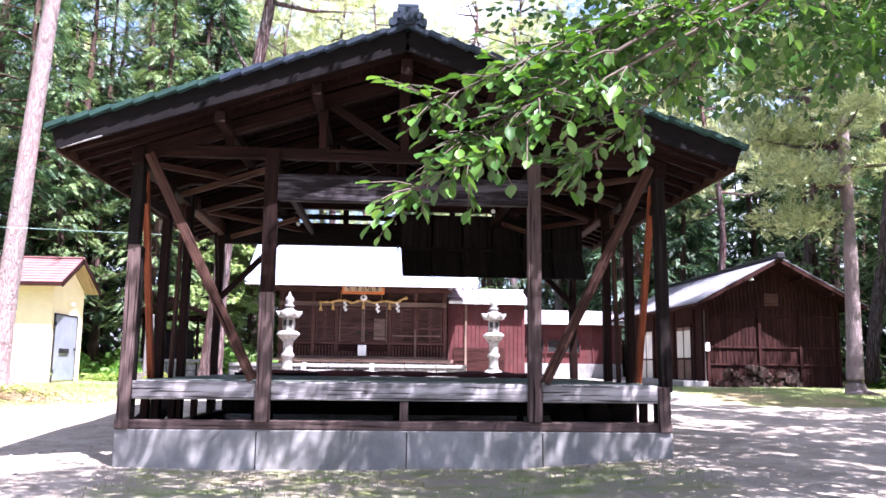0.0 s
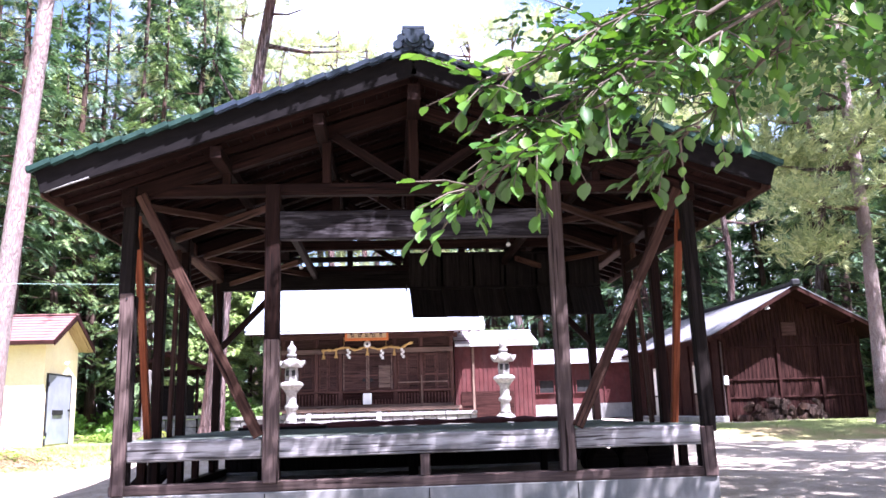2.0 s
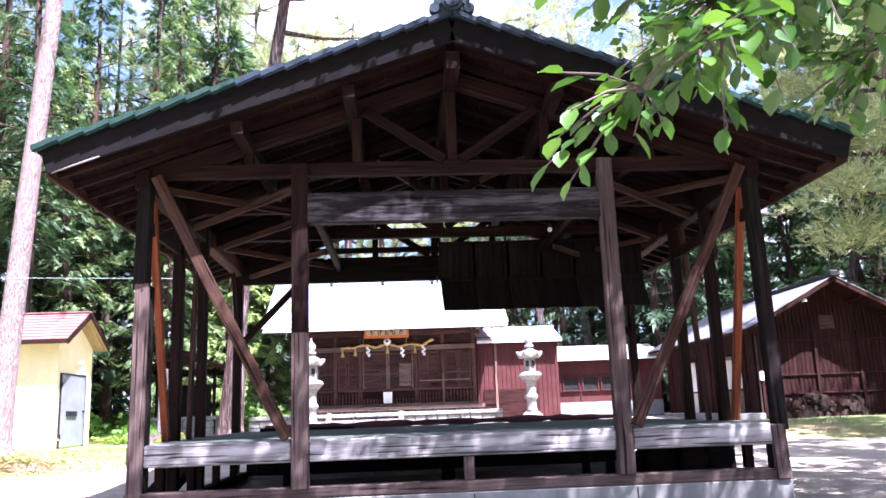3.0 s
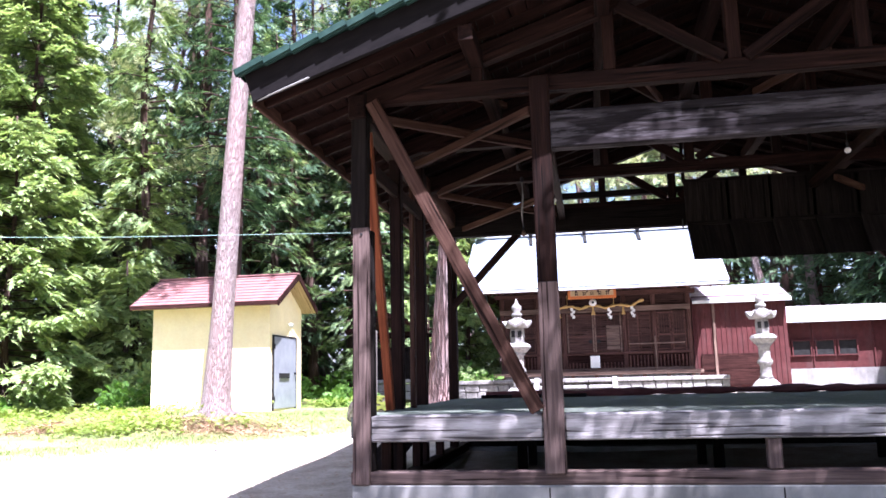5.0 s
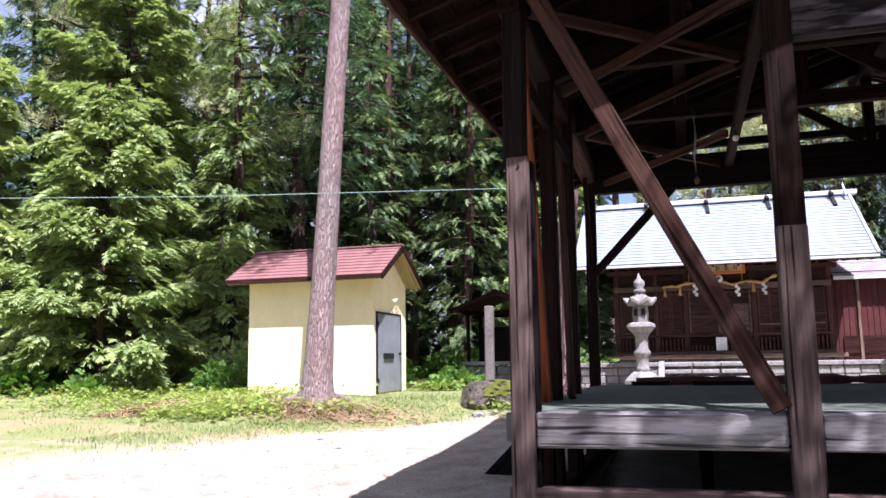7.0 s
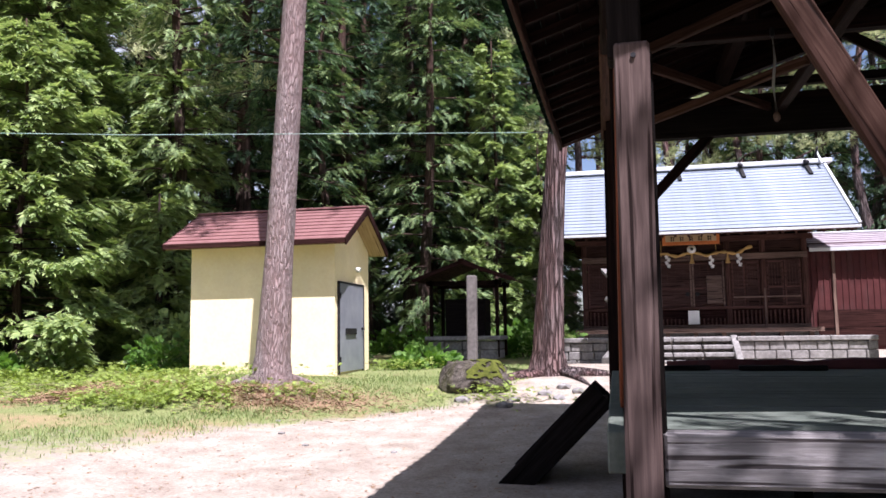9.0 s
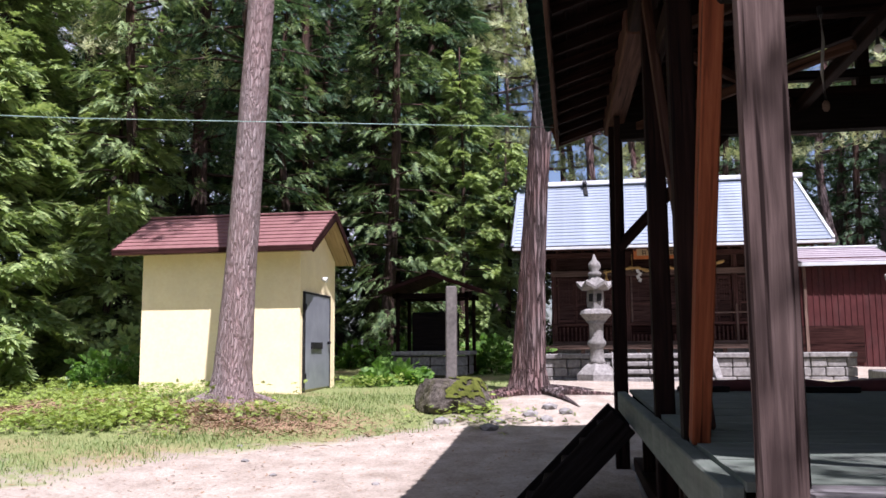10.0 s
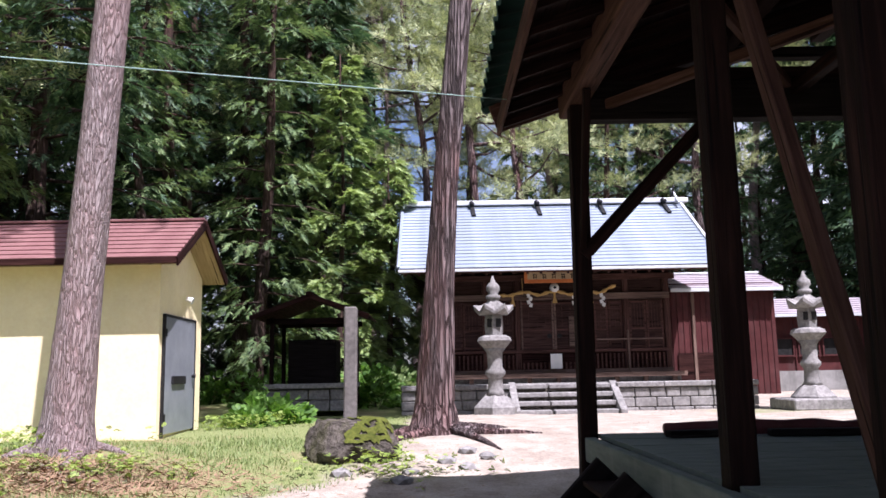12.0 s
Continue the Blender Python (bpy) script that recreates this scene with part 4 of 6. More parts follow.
def build_rope():
    t = thing("sacred_rope", (HX, 36.85, 4.1), "twisted straw rope with white paper streamers and tassels", "rope")
    pts = []
    n = 44
    for i in range(n + 1):
        s = i / n
        x = HX - 1.95 + 3.9 * s
        z = 4.12 + 0.12 * abs(math.cos(s * math.pi * 4)) + (0.16 * smooth(0.8, 1.0, s)) - 0.12 * (1 - smooth(0.0, 0.12, s))
        pts.append((x, 36.85 + 0.01 * math.sin(i * 1.9), z))
    part("rope", stem(pts, [0.05 + 0.018 * math.sin(i * 2.1) for i in range(n + 1)], 8, 0.2, 2), M_ROPE, t, "", True)
    for k, s in enumerate((0.02, 0.17, 0.3, 0.5, 0.66, 0.8, 0.88)):
        i = round(s * n)
        x, y, z = pts[i]
        if k in (0, 3, 5, 1):
            bm = lathe(bmesh.new(), [(0.02, 0.0), (0.035, -0.08), (0.03, -0.14), (0.085, -0.36)], 10, (x, y, z))
            part("tassel", bm, M_ROPE, t)
        else:
            bm = bmesh.new()
            for q in range(4):
                box(bm, (x + (0.035 if q % 2 else -0.03), y - 0.03, z - 0.1 - q * 0.1), (0.1, 0.008, 0.12), Matrix.Rotation(0.3 * (1 if q % 2 else -1), 4, "Y"))
            part("paper_streamer", bm, M_WHITE, t)
    for x, z in ((HX - 1.0, 4.3), (HX + 0.8, 4.3)):
        part("hanger", tube(bmesh.new(), (x, 36.88, 4.15), (x, 37.05, 4.7), 0.014, 0.014, 6), M_ROPE, t)


build_rope()


def build_offering_notice():
    t = thing("paper_notice", (HX - 0.02, 36.9, 1.7), "white paper notice on a slim stand", "notice")
    part("sheet", boxed((HX - 0.02, 36.85, 2.06), (0.36, 0.015, 0.46)), M_WHITE, t)
    part("stand", boxed((HX - 0.02, 36.88, 1.9), (0.03, 0.03, 0.42)), M_HAIDEN2, t)
    part("foot", boxed((HX - 0.02, 36.9, 1.71), (0.3, 0.14, 0.04)), M_HAIDEN2, t)


build_offering_notice()


def build_annex():
    a = thing("side_annex", (4.2, 38, 0.9), "maroon-clad annex with a faded metal roof", "annex")
    part("wall", boxed((4.25, 39.6, 2.7), (3.5, 3.8, 3.6)), M_MAROON, a)
    for k in range(18):
        part("cladding_rib", boxed((2.62 + k * 0.192, 37.69, 2.7), (0.03, 0.03, 3.5)), M_MAROON, a)
    part("pale_skirt", boxed((3.9, 37.655, 1.65), (2.3, 0.03, 1.2)), M_BARN, a, "faded lower cladding")
    timber("corner_post", (3.3, 37.63, 0.9), (3.3, 37.63, 4.3), 0.1, 0.06, M_HAIDEN2, a)
    roof = part("roof", bmesh.new(), M_PURPLEROOF, a)
    gable_roof(roof, 2.5, 6.15, 37.3, 39.4, 4.32, 5.0, 7, M_PURPLEROOF)
    timber("roof_deck", (4.32, 37.35, 4.26), (4.32, 39.4, 4.94), 3.6, 0.08, M_HAIDEN, roof, "", 0.0)
    timber("eave_trim", (2.5, 37.28, 4.26), (6.15, 37.28, 4.26), 0.05, 0.12, M_ROOFTRIM, roof)
    timber("ridge_cap", (2.5, 39.4, 5.03), (6.2, 39.4, 5.03), 0.3, 0.06, M_ROOFTRIM, roof)


build_annex()


def framed_window(parent, x, y, z, w, h, panes=2):
    win = part("window", boxed((x, y + 0.03, z), (w, 0.02, h)), M_INK, parent, "dark window")
    for sx in (-1, 1):
        part("frame", boxed((x + sx * w / 2, y, z), (0.05, 0.06, h + 0.1)), M_MAROON, win)
    for sz in (-1, 1):
        part("frame", boxed((x, y, z + sz * h / 2), (w + 0.1, 0.07, 0.05)), M_MAROON, win)
    for k in range(1, panes):
        part("mullion", boxed((x - w / 2 + k * w / panes, y + 0.005, z), (0.035, 0.04, h)), M_MAROON, win)


def build_wing():
    g = thing("connecting_wing", (8, 39, 0.9), "low maroon connecting wing with a pale metal roof", "building")
    part("wall", boxed((8.3, 41.2, 2.2), (5.2, 4.0, 2.7)), M_MAROON, g)
    part("base_wall", boxed((8.3, 39.17, 1.28), (5.2, 0.06, 0.66)), M_CONCRETE, g, "pale concrete base wall")
    for x in (5.98, 6.8, 7.68, 8.52):
        framed_window(g, x, 39.13, 2.42, 0.7, 0.6, 1)
    for x in (5.5, 7.24, 9.5):
        timber("batten", (x, 39.17, 1.6), (x, 39.17, 3.5), 0.06, 0.05, M_HAIDEN2 if x == 7.05 else M_MAROON, g)
    roof = part("roof", bmesh.new(), M_PURPLEROOF, g)
    gable_roof(roof, 5.75, 11.0, 38.7, 41.0, 3.52, 4.22, 7, M_PURPLEROOF)
    timber("roof_deck", (8.4, 38.76, 3.46), (8.4, 41.0, 4.16), 5.2, 0.08, M_HAIDEN, roof, "", 0.0)
    timber("eave_trim", (5.75, 38.68, 3.47), (11.0, 38.68, 3.47), 0.05, 0.1, M_ROOFTRIM, roof)


build_wing()


# ---------------------------------------------------------------- barn-like office
def build_barn():
    b = thing("office_house", (13.4, 32, 0.9), "dark red-brown timber house with a grey metal gable roof", "house")
    x0, x1, y0, y1 = 11.0, 15.85, 29.15, 38.5
    px, pz, ez = 13.32, 5.3, 3.85
    front = 28.12                # the gable roof reaches out before the wall
    part("wall", boxed((x0 + 0.06, (y0 + y1) / 2, 2.3), (0.12, y1 - y0 - 0.1, 2.9)), M_BARN, b)
    part("wall", boxed((x1 - 0.06, (y0 + y1) / 2, 2.3), (0.12, y1 - y0 - 0.1, 2.9)), M_BARN, b)
    for yy in (y0, y1):
        bm = bmesh.new()
        pts = ((x0, 0.8), (x1, 0.8), (x1, ez + 0.1), (px, pz - 0.1), (x0, ez + 0.1))
        va = [bm.verts.new((x, yy - 0.05, z)) for x, z in pts]
        vb = [bm.verts.new((x, yy + 0.05, z)) for x, z in pts]
        bm.faces.new(va)
        bm.faces.new(vb[::-1])
        for i in range(5):
            bm.faces.new((va[(i + 1) % 5], va[i], vb[i], vb[(i + 1) % 5]))
        bmesh.ops.recalc_face_normals(bm, faces=bm.faces[:])
        part("gable_wall", bm, M_BARN, b)
    # cladding planks on the front gable, their feet uneven
    n = 34
    r = random.Random(31)
    for k in range(n):
        x = x0 + (k + 0.5) * (x1 - x0) / n
        top = ez + (pz - 0.15 - ez) * (1 - abs(x - px) / (px - x0 if x < px else x1 - px))
        y = y0 - 0.065 - r.uniform(0, 0.012)
        timber("plank", (x, y, 0.86 + r.uniform(0, 0.06)), (x, y, top), (x1 - x0) / n - 0.012, 0.025, M_BARN, b, "", 0.0)
    for z in (1.6, 2.2, 3.3):
        timber("batten", (x0, y0 - 0.11, z), (x1, y0 - 0.11, z), 0.05, 0.06, M_BARN, b)
    for x in (x0 + 0.05, 12.92, 14.4, x1 - 0.05):
        timber("gable_post", (x, y0 - 0.12, 0.85), (x, y0 - 0.12, 3.6), 0.11, 0.09, M_BARN, b)
    part("vent_panel", boxed((13.4, y0 - 0.12, 3.9), (0.5, 0.03, 0.45)), M_HAIDEN, b)
    part("meter_box", boxed((x0 - 0.02, y0 - 0.2, 2.2), (0.16, 0.12, 0.3), 0.01), M_WHITE, b, "small white meter box")
    part("bracket_lamp", tube(bmesh.new(), (12.35, front + 0.1, 4.5), (12.3, front + 0.1, 4.72), 0.09, 0.03, 10), M_WHITE, b)
    # long side: doors and posts towards the yard
    for y, w, mat in ((31.1, 1.5, M_HAIDEN2), (35.6, 1.7, M_SHOJI)):
        d = part("sliding_door", boxed((x0 - 0.03, y, 2.0), (0.05, w, 1.95)), mat, b, "pale sliding door")
        for q in (-1, 0, 1):
            part("door_stile", boxed((x0 - 0.06, y + q * w / 2, 2.0), (0.03, 0.07, 2.0)), M_BARN, d)
        part("door_head", boxed((x0 - 0.06, y, 3.02), (0.05, w + 0.2, 0.08)), M_BARN, d)
        for q in (-1, 1):
            part("door_pane", boxed((x0 - 0.062, y + q * w / 4, 2.35), (0.012, w / 2 - 0.1, 1.0)), M_SHOJI if mat is M_HAIDEN2 else M_WHITE, d)
            part("door_rail", boxed((x0 - 0.066, y + q * w / 4, 1.8), (0.02, w / 2 - 0.1, 0.06)), M_BARN, d)
    for y in (29.3, 30.1, 32.2, 33.4, 34.6, 36.7, 37.8):
        timber("side_post", (x0 - 0.02, y, 0.9), (x0 - 0.02, y, 3.6), 0.1, 0.08, M_BARN, b)
    part("step_slab", boxed((x0 - 0.5, 32.6, 0.92), (0.9, 7.5, 0.2), 0.02), M_CONCRETE, b)
    part("drain_pipe", tube(bmesh.new(), (x0 - 0.1, y0 - 0.2, 0.86), (x0 - 0.1, y0 - 0.2, 3.5), 0.028, 0.028, 8), M_GREY, b)
    # roof
    roof = part("roof", bmesh.new(), M_GREYROOF, b, "weathered grey sheet roof")
    slope = 1.6 / 2.98
    length = y1 + 0.4 - front
    for s, ex in ((-1, 10.32), (1, 16.4)):
        ze = pz - abs(ex - px) * slope
        my = front + length / 2
        timber("roof_deck", (ex, my, ze - 0.07), (px, my, pz - 0.07), length - 0.08, 0.08, M_BARN, roof, "", 0.0)
        k = 34
        for i in range(k):
            y = front + (i + 0.5) * length / k
            timber("roof_sheet", (ex - 0.03 * (1 if s < 0 else -1), y, ze - 0.005), (px, y, pz), length / k - 0.008, 0.02 + 0.012 * (i % 2), M_GREYROOF, roof, "", 0.0)
        timber("barge_board", (ex, front - 0.02, ze - 0.09), (px, front - 0.02, pz - 0.09), 0.04, 0.14, M_BARN, roof)
        timber("verge_trim", (ex, front - 0.03, ze + 0.01), (px, front - 0.03, pz + 0.01), 0.05, 0.03, M_GREYROOF, roof)
        for q in (0.28, 0.62):
            x = px + (ex - px) * q
            z = pz - abs(x - px) * slope - 0.2
            timber("purlin", (x, front + 0.05, z), (x, y1, z), 0.12, 0.14, M_BARN, roof)
    timber("ridge_cap", (px, front - 0.08, pz + 0.04), (px, y1 + 0.4, pz + 0.04), 0.3, 0.12, M_DARKMETAL, roof)
    part("ridge_end", boxed((px, front - 0.08, pz + 0.07), (0.3, 0.14, 0.22), 0.04), M_DARKMETAL, roof)


build_barn()


def build_woodpile():
    r = random.Random(9)
    for k in range(64):
        x = 11.35 + r.random() * 2.8
        row = r.choice((0, 0, 0, 1, 1, 2, 3))
        rad = r.uniform(0.07, 0.13)
        y = 28.72 - r.uniform(0, 0.3)
        z = height(x, y) + rad * 0.9 + row * 0.17
        tilt = r.uniform(-0.25, 0.25)
        bm = stem(along((x - 0.05, y - r.uniform(0.1, 0.3), z), (x + tilt, y + 0.2, z + r.uniform(-0.02, 0.05)), 3), [rad, rad * 1.03, rad, rad * 0.95], 8, 0.12, k)
        log = finish("firewood_log", bm, M_CEDARBARK, None)
        tagged(log, "rough firewood log in a low heap by the house wall", "firewood", "firewood heap")


build_woodpile()


# ---------------------------------------------------------------- cream shed
def build_shed():
    s = thing("pump_shed", (-10.6, 24.6, 1.0), "cream stucco shed with a red sheet gable roof", "shed")
    x0, x1, y0, y1, z0, ez, pz = -12.47, -9.3, 23.75, 26.0, 0.75, 3.5, 4.29
    ym = 24.74
    part("wall", boxed(((x0 + x1) / 2, y0 + 0.08, (z0 + ez) / 2), (x1 - x0, 0.16, ez - z0)), M_CREAM, s)
    part("wall", boxed(((x0 + x1) / 2, y1 - 0.08, (z0 + ez) / 2), (x1 - x0 - 0.3, 0.16, ez - z0)), M_CREAM, s)
    for x in (x0 + 0.08, x1 - 0.08):
        bm = bmesh.new()
        pts = ((y0 + 0.1, z0), (y1 - 0.02, z0), (y1 - 0.02, ez), (ym, pz - 0.1), (y0 + 0.1, ez + 0.02))
        va = [bm.verts.new((x - 0.078, y, z)) for y, z in pts]
        vb = [bm.verts.new((x + 0.078, y, z)) for y, z in pts]
        bm.faces.new(va)
        bm.faces.new(vb[::-1])
        for i in range(5):
            bm.faces.new((va[(i + 1) % 5], va[i], vb[i], vb[(i + 1) % 5]))
        bmesh.ops.recalc_face_normals(bm, faces=bm.faces[:])
        part("gable_wall", bm, M_CREAM, s)
    door = part("steel_door", boxed((x1 + 0.02, 24.71, 1.8), (0.04, 1.54, 1.8), 0.006), M_DOORGREY, s, "grey steel door with a letter slot")
    for y in (23.92, 25.5):
        part("door_frame", boxed((x1 + 0.02, y, 1.8), (0.06, 0.04, 1.88), 0.006), M_DARKMETAL, door)
    part("door_frame", boxed((x1 + 0.02, 24.71, 2.72), (0.06, 1.62, 0.04), 0.006), M_DARKMETAL, door)
    part("letter_slot", boxed((x1 + 0.06, 24.6, 1.72), (0.03, 0.66, 0.13), 0.005), M_INK, door)
    part("door_knob", tube(bmesh.new(), (x1 + 0.04, 25.36, 1.78), (x1 + 0.1, 25.36, 1.78), 0.028, 0.034, 10), M_DARKMETAL, door)
    for z in (1.15, 2.45):
        part("hinge", boxed((x1 + 0.05, 23.96, z), (0.02, 0.05, 0.12), 0.004), M_DARKMETAL, door)
    bm = tube(bmesh.new(), (x1 + 0.05, 24.9, 3.06), (x1 + 0.16, 24.9, 3.02), 0.03, 0.06, 10)
    part("gable_lamp", bm, M_WHITE, s, "small white lamp over the door")
    roof = part("roof", bmesh.new(), M_REDROOF, s, "faded red sheet roof")
    rx0, rx1 = -12.86, -8.92
    ye = 23.3
    gable_roof(roof, rx0, rx1, ye, ym + 0.02, ez + 0.03, pz + 0.06, 9, M_REDROOF)
    for sgn in (1, -1):
        y = ye if sgn > 0 else 2 * (ym + 0.02) - ye
        timber("roof_deck", ((rx0 + rx1) / 2, y + sgn * 0.03, ez - 0.04), ((rx0 + rx1) / 2, ym + 0.02, pz - 0.01), rx1 - rx0 - 0.06, 0.07, M_SOFFIT, roof, "pale board soffit", 0.0)
        timber("eave_trim", (rx0, y - sgn * 0.012, ez - 0.01), (rx1, y - sgn * 0.012, ez - 0.01), 0.03, 0.1, M_BARN, roof)
        for x in (rx0, rx1):
            timber("barge_board", (x, y, ez - 0.03), (x, ym + 0.02, pz), 0.035, 0.15, M_BARN, roof)
    timber("ridge_cap", (rx0, ym + 0.02, pz + 0.08), (rx1, ym + 0.02, pz + 0.08), 0.2, 0.04, M_REDROOF, roof)


build_shed()


# ---------------------------------------------------------------- small shrine under a red roof
def build_small_shrine():
    s = thing("small_shrine", (-8.1, 32.6, 1.0), "small wayside shrine on a stone plinth with a red roof, darkened as if in shade", "small shrine")
    r = random.Random(3)
    for row in range(2):
        for k in range(4):
            part("plinth_stone", boxed((-9.0 + k * 0.52, 32.2, 1.02 + row * 0.27), (0.5, 1.5, 0.255), 0.02), M_STONE, s)
    part("plinth_cap", boxed((-8.2, 32.2, 1.5), (2.2, 1.7, 0.12), 0.02), M_STONE, s)
    # near-black body: the tree shade over the shrine is put into the colour
    part("shrine_body", boxed((-8.2, 32.4, 2.1), (1.2, 1.0, 1.1), 0.01), M_BLACK, s)
    for x in (-9.15, -7.2):
        for y in (31.6, 33.2):
            timber("post", (x, y, 0.95), (x, y, 3.2), 0.1, 0.1, M_TIMBER, s)
    for y in (31.6, 33.2):
        timber("beam", (-9.3, y, 3.1), (-7.05, y, 3.1), 0.1, 0.14, M_TIMBER, s)
    # the red roof takes a darker material in place of tree shade
    roof = part("roof", bmesh.new(), M_BARN, s)
    for sx in (-1, 1):
        for k in range(6):
            a = k / 6
            xa = -8.15 + sx * 1.45 * (a + 0.083)
            z = 3.72 - 0.62 * (a + 0.083) + 0.1 * (a + 0.083) ** 2
            timber("roof_course", (xa, 31.1, z), (xa, 33.8, z), 0.27, 0.03, M_BARN, roof, "", 0.0, up=(sx * 0.37, 0, 0.93))
        timber("barge_board", (-8.15, 31.1, 3.68), (-8.15 + sx * 1.45, 31.1, 3.16), 0.04, 0.12, M_BARN, roof)
    timber("ridge_cap", (-8.15, 31.0, 3.74), (-8.15, 33.9, 3.74), 0.16, 0.08, M_BARN, roof)


build_small_shrine()


# ---------------------------------------------------------------- stones
def lantern_roof(bm, at, r, z):
    """Six-sided cap with turned-up corners."""
    n = 6
    rings = []
    for q, hz, lift in ((1.0, 0.0, 0.13), (1.03, 0.07, 0.16), (0.62, 0.17, 0.05), (0.34, 0.3, 0.0), (0.26, 0.36, 0.0)):
        ring = []
        for i in range(n * 2):
            a = math.pi * i / n
            c = 1.0 if i % 2 == 0 else 0.84
            ring.append(bm.verts.new((at[0] + r * q * c * math.cos(a), at[1] + r * q * c * math.sin(a), z + hz + (lift if i % 2 == 0 else 0.0))))
        rings.append(ring)
    for lo, hi in zip(rings, rings[1:]):
        for i in range(n * 2):
            bm.faces.new((lo[i], lo[(i + 1) % (n * 2)], hi[(i + 1) % (n * 2)], hi[i]))
    bm.faces.new(rings[0][::-1])
    bm.faces.new(rings[-1])


def build_lantern(x, y, z, h, plate):
    k = h / 3.25
    t = thing("stone_lantern", (x, y, z), "tall weathered granite lantern with an upturned cap", "stone lantern", "stone lanterns")
    if plate:
        part("ground_plate", boxed((x, y, z + 0.12), (1.5, 1.4, 0.26), 0.03), M_STONE, t)
    part("base", lathe(bmesh.new(), [(0.54 * k, 0.0), (0.54 * k, 0.28 * k), (0.46 * k, 0.36 * k), (0.34 * k, 0.48 * k), (0.24 * k, 0.55 * k)], 6, (x, y, z + 0.02), 0.3), M_STONE, t)
    part("shaft", lathe(bmesh.new(), [(0.24 * k, 0.0), (0.18 * k, 0.1 * k), (0.165 * k, 0.4 * k), (0.235 * k, 0.48 * k), (0.235 * k, 0.55 * k), (0.17 * k, 0.64 * k), (0.18 * k, 0.98 * k), (0.26 * k, 1.08 * k)], 14, (x, y, z + 0.56 * k)), M_STONE, t, "", True)
    part("platform", lathe(bmesh.new(), [(0.25 * k, 0.0), (0.34 * k, 0.1 * k), (0.41 * k, 0.18 * k), (0.38 * k, 0.26 * k), (0.28 * k, 0.31 * k)], 12, (x, y, z + 1.63 * k), 0.2), M_STONE, t)
    box_ = part("fire_box", lathe(bmesh.new(), [(0.215 * k, 0.0), (0.235 * k, 0.25 * k), (0.21 * k, 0.54 * k)], 6, (x, y, z + 1.93 * k), 0.3), M_STONE, t)
    # black plates stand in for the shaded hollows of the fire box
    for dx in (-0.11, 0.09):
        part("opening", boxed((x + dx * k, y - 0.2 * k, z + 2.22 * k), (0.12 * k, 0.03, 0.2 * k)), M_INK, box_)
    bm = bmesh.new()
    lantern_roof(bm, (x, y), 0.46 * k, z + 2.42 * k)
    part("cap", bm, M_STONE, t)
    part("finial", lathe(bmesh.new(), [(0.1 * k, 0.0), (0.17 * k, 0.06 * k), (0.17 * k, 0.12 * k), (0.1 * k, 0.17 * k), (0.16 * k, 0.26 * k), (0.15 * k, 0.36 * k), (0.06 * k, 0.46 * k), (0.015 * k, 0.6 * k)], 12, (x, y, z + 2.74 * k)), M_STONE, t, "", True)


build_lantern(-3.72, 30.3, 0.66, 3.25, False)
build_lantern(3.63, 30.3, 0.78, 3.12, True)


def build_marker():
    t = thing("stone_marker", (-6.22, 22.15, 0.7), "slim upright stone marker set on a mossy boulder", "stone marker")
    bm = box(bmesh.new(), (-6.22, 22.15, 1.87), (0.17, 0.15, 1.55), Matrix.Rotation(radians(0.5), 4, "Y"), 0.02)
    part("pillar", bm, M_MARKER, t, "grey square stone pillar")
    bm = bmesh.new()
    bmesh.ops.create_icosphere(bm, subdivisions=5, radius=1)
    for v in bm.verts:
        p = v.co.copy()
        k = 0.98 + 0.3 * mathutils.noise.noise(p * 1.3 + Vector((3, 1, 7))) + 0.16 * mathutils.noise.noise(p * 3.1) + 0.07 * mathutils.noise.noise(p * 7.3)
        # split faces: the rock breaks along a few planes
        for q, d in ((Vector((0.2, -0.9, 0.35)), 0.78), (Vector((-0.8, -0.4, 0.3)), 0.8), (Vector((0.9, -0.2, 0.4)), 0.82), (Vector((0, 0, 1)), 0.66)):
            e = p.dot(q.normalized()) * k
            if e > d:
                p -= q.normalized() * (e - d) * 0.8
        v.co = Vector((p.x * 0.62 * k, p.y * 0.46 * k, max(p.z * k, -0.6) * 0.42 + 0.03 * mathutils.noise.noise(p * 5.2)))
    bmesh.ops.translate(bm, verts=bm.verts, vec=(-6.2, 22.15, 0.88))
    bm.normal_update()
    moss = bm.copy()
    for v in moss.verts:
        v.co += v.normal * 0.02
    bmesh.ops.delete(moss, geom=[f for f in moss.faces if f.normal.z < 0.3 or f.calc_center_median().x < -6.16 + 0.1 * math.sin(f.calc_center_median().y * 19) or f.calc_center_median().x > -5.74 + 0.08 * math.sin(f.calc_center_median().y * 23)], context="FACES")
    # keep the largest patch
    left, best = set(moss.faces), set()
    while left:
        patch, edge = set(), [left.pop()]
        while edge:
            f = edge.pop()
            patch.add(f)
            near = {g for e in f.edges for g in e.link_faces} & left
            left -= near
            edge.extend(near)
        best = max(best, patch, key=len)
    bmesh.ops.delete(moss, geom=[f for f in moss.faces if f not in best], context="FACES")
    part("moss", moss, M_MOSS, t, "olive green moss cushion", True)
    part("boulder", bm, M_ROCK, t, "rough dark boulder with moss", True)


build_marker()


